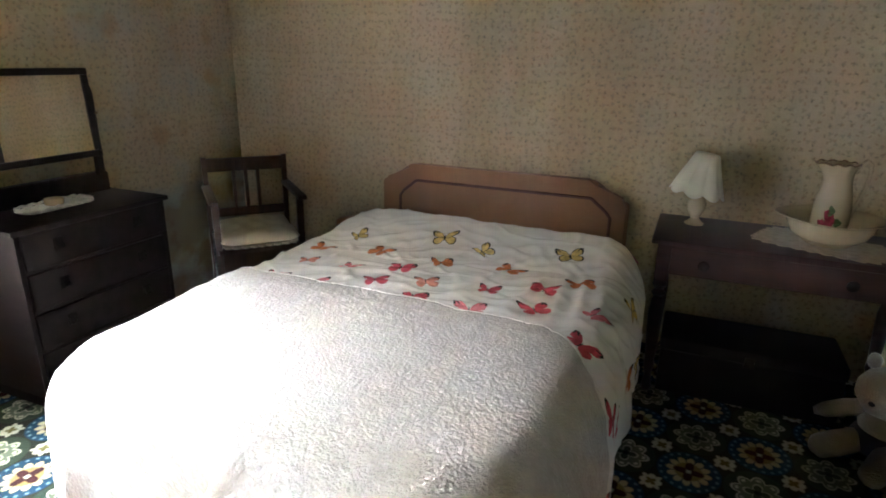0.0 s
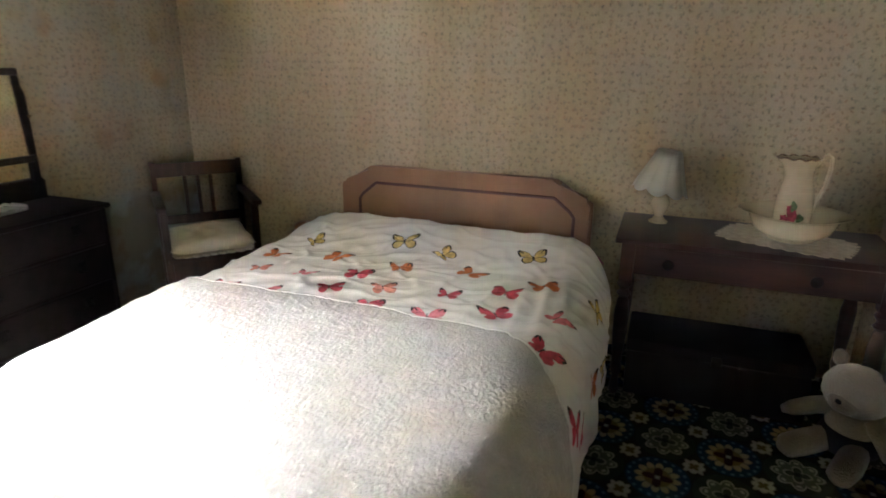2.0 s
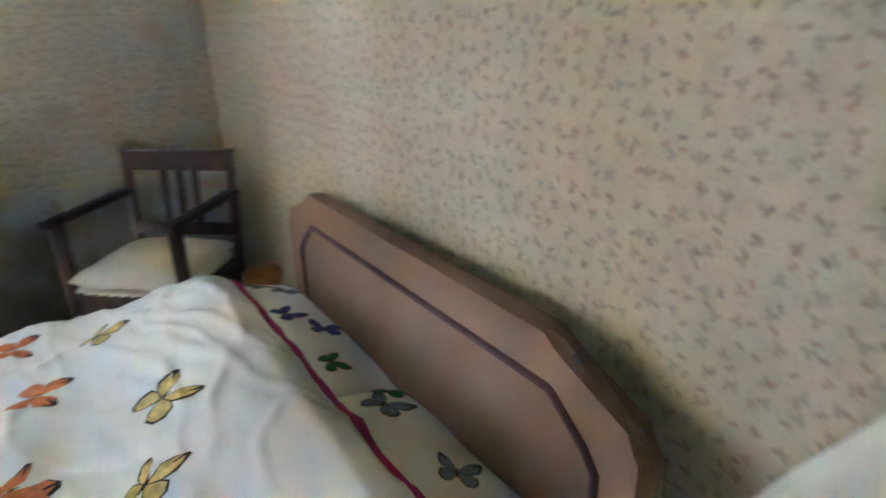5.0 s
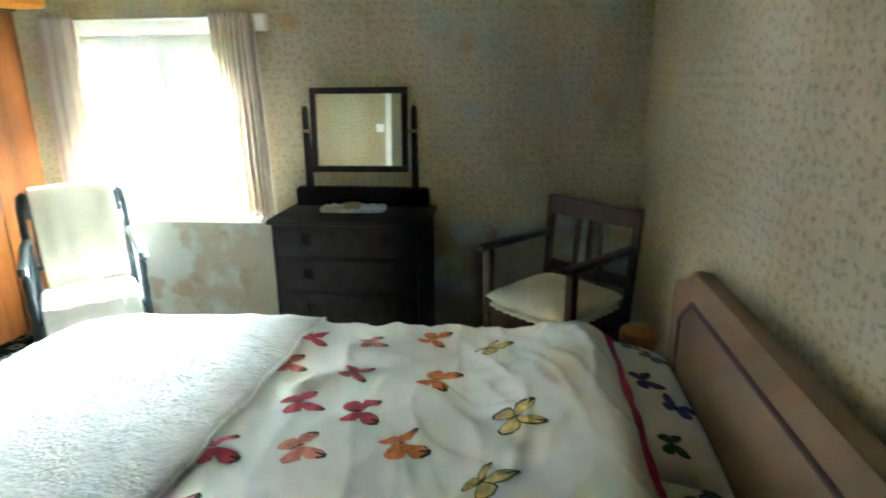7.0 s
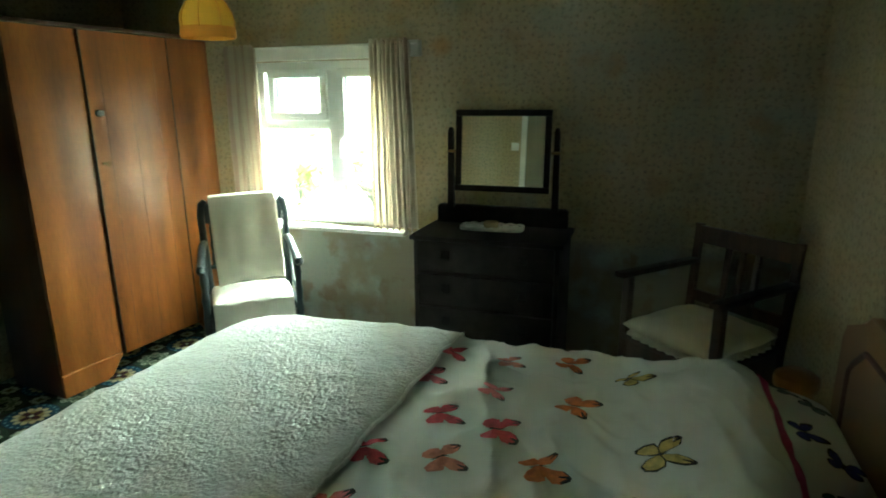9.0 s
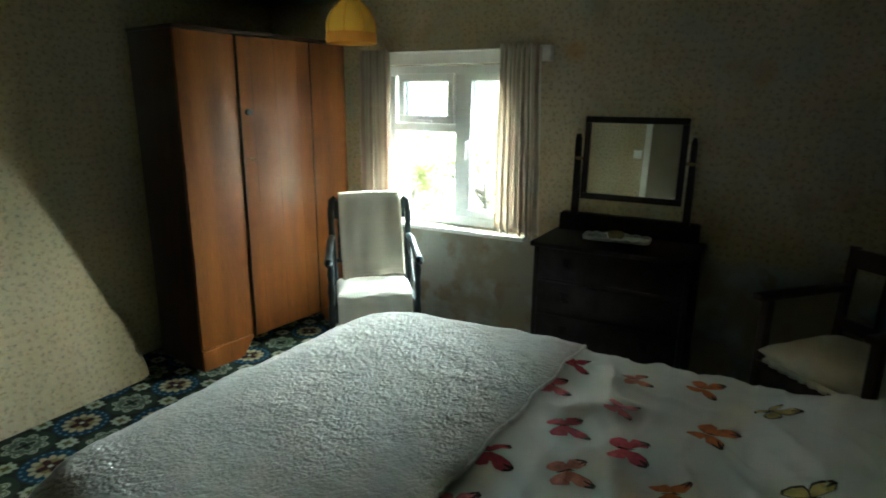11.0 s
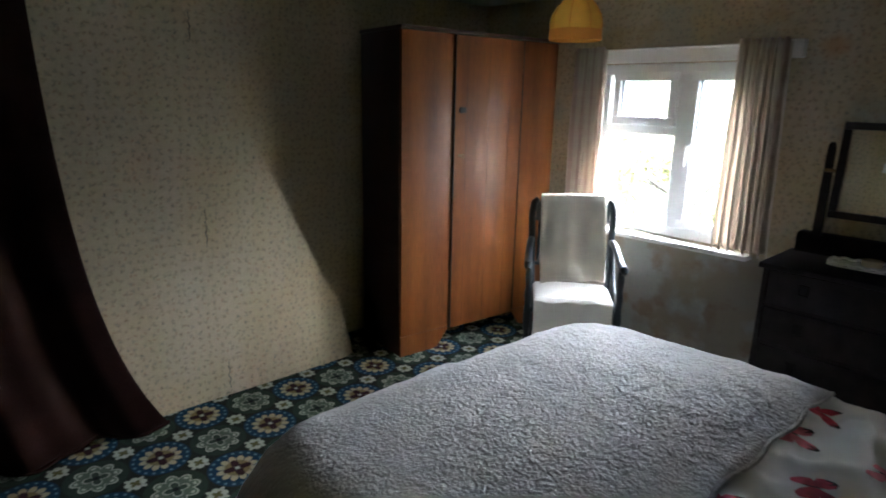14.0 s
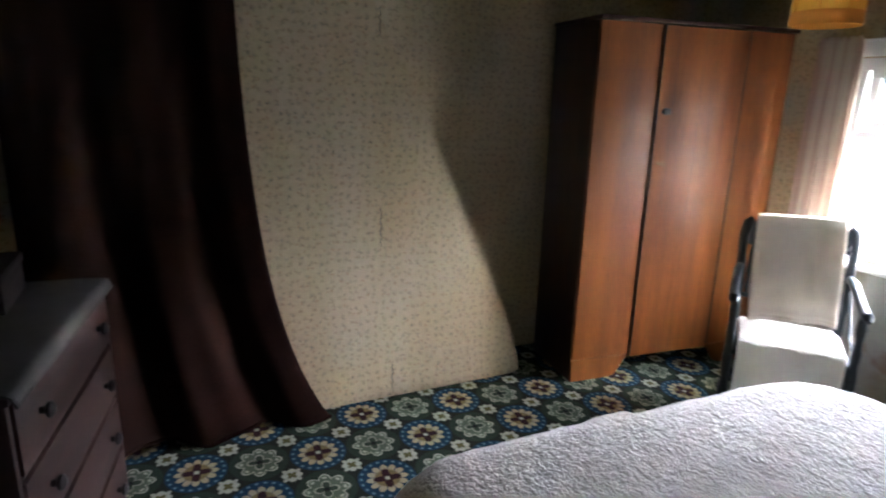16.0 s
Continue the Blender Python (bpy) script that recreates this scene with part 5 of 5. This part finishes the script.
C2 = pose(3.218, -3.195, 0, 0, 0, -8.5)
c2 = thing("bedroom_chest", "reddish-brown wooden chest with black knobs by the curtain", "chest of drawers", C2)
AX, AY0, AY1, AZ = 0.0, 0.0, 0.80, 0.835
M_pine = mat("reddish varnished wood", (0.028, 0.009, 0.005), 0.6, 0.3, 3, 40, 0.08, stretch=(6, 1, 6))
part("side_panel", box(AX, AY0, 0.04, 0.43, AY0 + 0.02, AZ - 0.02, 0.003), M_pine, c2)
part("side_panel", box(AX, AY1 - 0.02, 0.04, 0.43, AY1, AZ - 0.02, 0.003), M_pine, c2)
part("back_panel", box(0.42, AY0 + 0.02, 0.04, 0.43, AY1 - 0.02, AZ - 0.02, 0), M_pine, c2)
for z in (0.045, 0.235, 0.425, 0.615):
    part("rail", box(AX + 0.004, AY0 + 0.02, z, 0.42, AY1 - 0.02, z + 0.014, 0.002), M_pine, c2)
part("plinth", box(AX + 0.01, AY0 + 0.003, 0, 0.42, AY1 - 0.003, 0.04, 0.003), M_pine, c2)
part("top", box(AX - 0.012, AY0 - 0.012, AZ - 0.02, 0.43, AY1 + 0.012, AZ, 0.006), M_pine, c2)
for z0, z1 in ((0.062, 0.232), (0.252, 0.422), (0.442, 0.612), (0.632, 0.812)):
    d = part("drawer", box(AX - 0.006, AY0 + 0.024, z0, 0.40, AY1 - 0.024, z1, 0.005), M_pine, c2)
    for y in (AY0 + 0.15, AY1 - 0.15):
        bm = lathe([(0.009, 0), (0.009, 0.01), (0.019, 0.017), (0.020, 0.024), (0.012, 0.031), (0.0, 0.032)], 16, m=pose(AX - 0.006, y, (z0 + z1) / 2, 0, -90, 0))
        part("knob", bm, M_black, d, "black turned knob")


def runner(u, v):
    x, y = AX - 0.025 + 0.44 * u, AY0 - 0.004 + (AY1 - AY0 + 0.008) * v
    return Vector((x, y, AZ + 0.004 + 0.002 * noise.noise((x * 8, y * 8, 0)) - 0.03 * max(0.0, 1 - u / 0.03)))


# Cloth colour cut well below its own tone, standing in for the corner's shade.
M_runner = mat("grey-beige linen darkened for shade", (0.065, 0.062, 0.055), 0.95, 0.12, 8, 160, 0.2)
rn = thing("table_runner", "grey-beige cloth, colour darkened for shade, spread over the wooden chest top", "cloth", C2)
c = part("cloth", sheet(40, 50, runner), M_runner, rn, smooth=60)
for v in (0.0, 1.0):
    part("hem", tube([runner(i / 40, v) + Vector((0, 0, 0.001)) for i in range(41)], 0.0025, 6), M_runner, rn)
mo = c.modifiers.new("thickness", 'SOLIDIFY')
mo.thickness = 0.002
jb = thing("jewel_box", "dark wooden box standing on the beige cloth", "box", C2 @ pose(0.27, 0.20, AZ + 0.007, 0, 0, 8))
part("body", box(-0.09, -0.13, 0, 0.09, 0.13, 0.085, 0.004), M_darkwood, jb)
part("lid", box(-0.094, -0.134, 0.086, 0.094, 0.134, 0.115, 0.006), M_darkwood, jb)

# ---- outside ----
M_lawn = mat("grass", (0.055, 0.085, 0.03), 0.95, 0.3, 1, 30, 0.4)
solid("ground", box(-60, -60, -3.0, 60, 60, -2.6, 0), M_lawn, "grass garden below the window", "ground", smooth=0, kind="structure")
M_leaf = see_through("leaves", (0.30, 0.28, 0.14), 0.35)
M_bark = mat("bark", (0.12, 0.09, 0.07), 0.9, 0.3, 8, 40, 0.4)


def tree(x, y, base, height, spread, seed):
    rng = random.Random(seed)
    t = thing("tree", "leafy green garden tree outside, in view or added unseen for shade", "tree", pose(x, y, base), group="garden trees")
    bm = tube([(0, 0, 0), (0.05, 0.03, height * 0.3), (0.0, 0.1, height * 0.55), (0.1, 0.1, height * 0.85)], [0.14, 0.11, 0.07, 0.02], 10)
    tips = []
    for k in range(16):
        a, h = rng.uniform(0, 6.28), height * rng.uniform(0.3, 0.8)
        r = spread * rng.uniform(0.5, 1.0)
        p = Vector((r * math.cos(a), r * math.sin(a), h + height * rng.uniform(0.1, 0.25)))
        tube([(0.03, 0.05, h), (p.x * 0.5, p.y * 0.5, h + (p.z - h) * 0.65), p], [0.04, 0.025, 0.008], 6, bm)
        tips.append(p)
    part("trunk", bm, M_bark, t)
    bm = bmesh.new()
    for p in tips:
        for _ in range(170):
            q = p + Vector((rng.gauss(0, 0.30), rng.gauss(0, 0.30), rng.gauss(0, 0.24))) * spread * 0.6
            e = Euler((rng.uniform(-1, 1), rng.uniform(-1, 1), rng.uniform(0, 6.28))).to_matrix()
            s = rng.uniform(0.06, 0.11)
            pts = [(-s, 0, 0), (-s * 0.2, s * 0.5, 0), (s, 0, 0.01), (-s * 0.2, -s * 0.5, 0)]
            bm.faces.new([bm.verts.new(q + e @ Vector(v)) for v in pts])
    part("crown", bm, M_leaf, t, smooth=0, kind="stuff")


# The last two stand unseen to the north-west, added to shade the chimney breast.
for x, y, h, w, seed in ((-6.5, -5.4, 3.1, 1.2, 3), (-8.0, -8.4, 3.4, 1.4, 8), (-13.0, -11.0, 4.0, 2.2, 5), (-7.2, -2.6, 2.9, 1.3, 11), (-12.0, -6.0, 3.6, 2.0, 21), (-6.0, 0.9, 5.0, 1.8, 14), (-8.0, 3.6, 6.0, 2.4, 17)):
    tree(x, y, -2.6, h, w, seed)
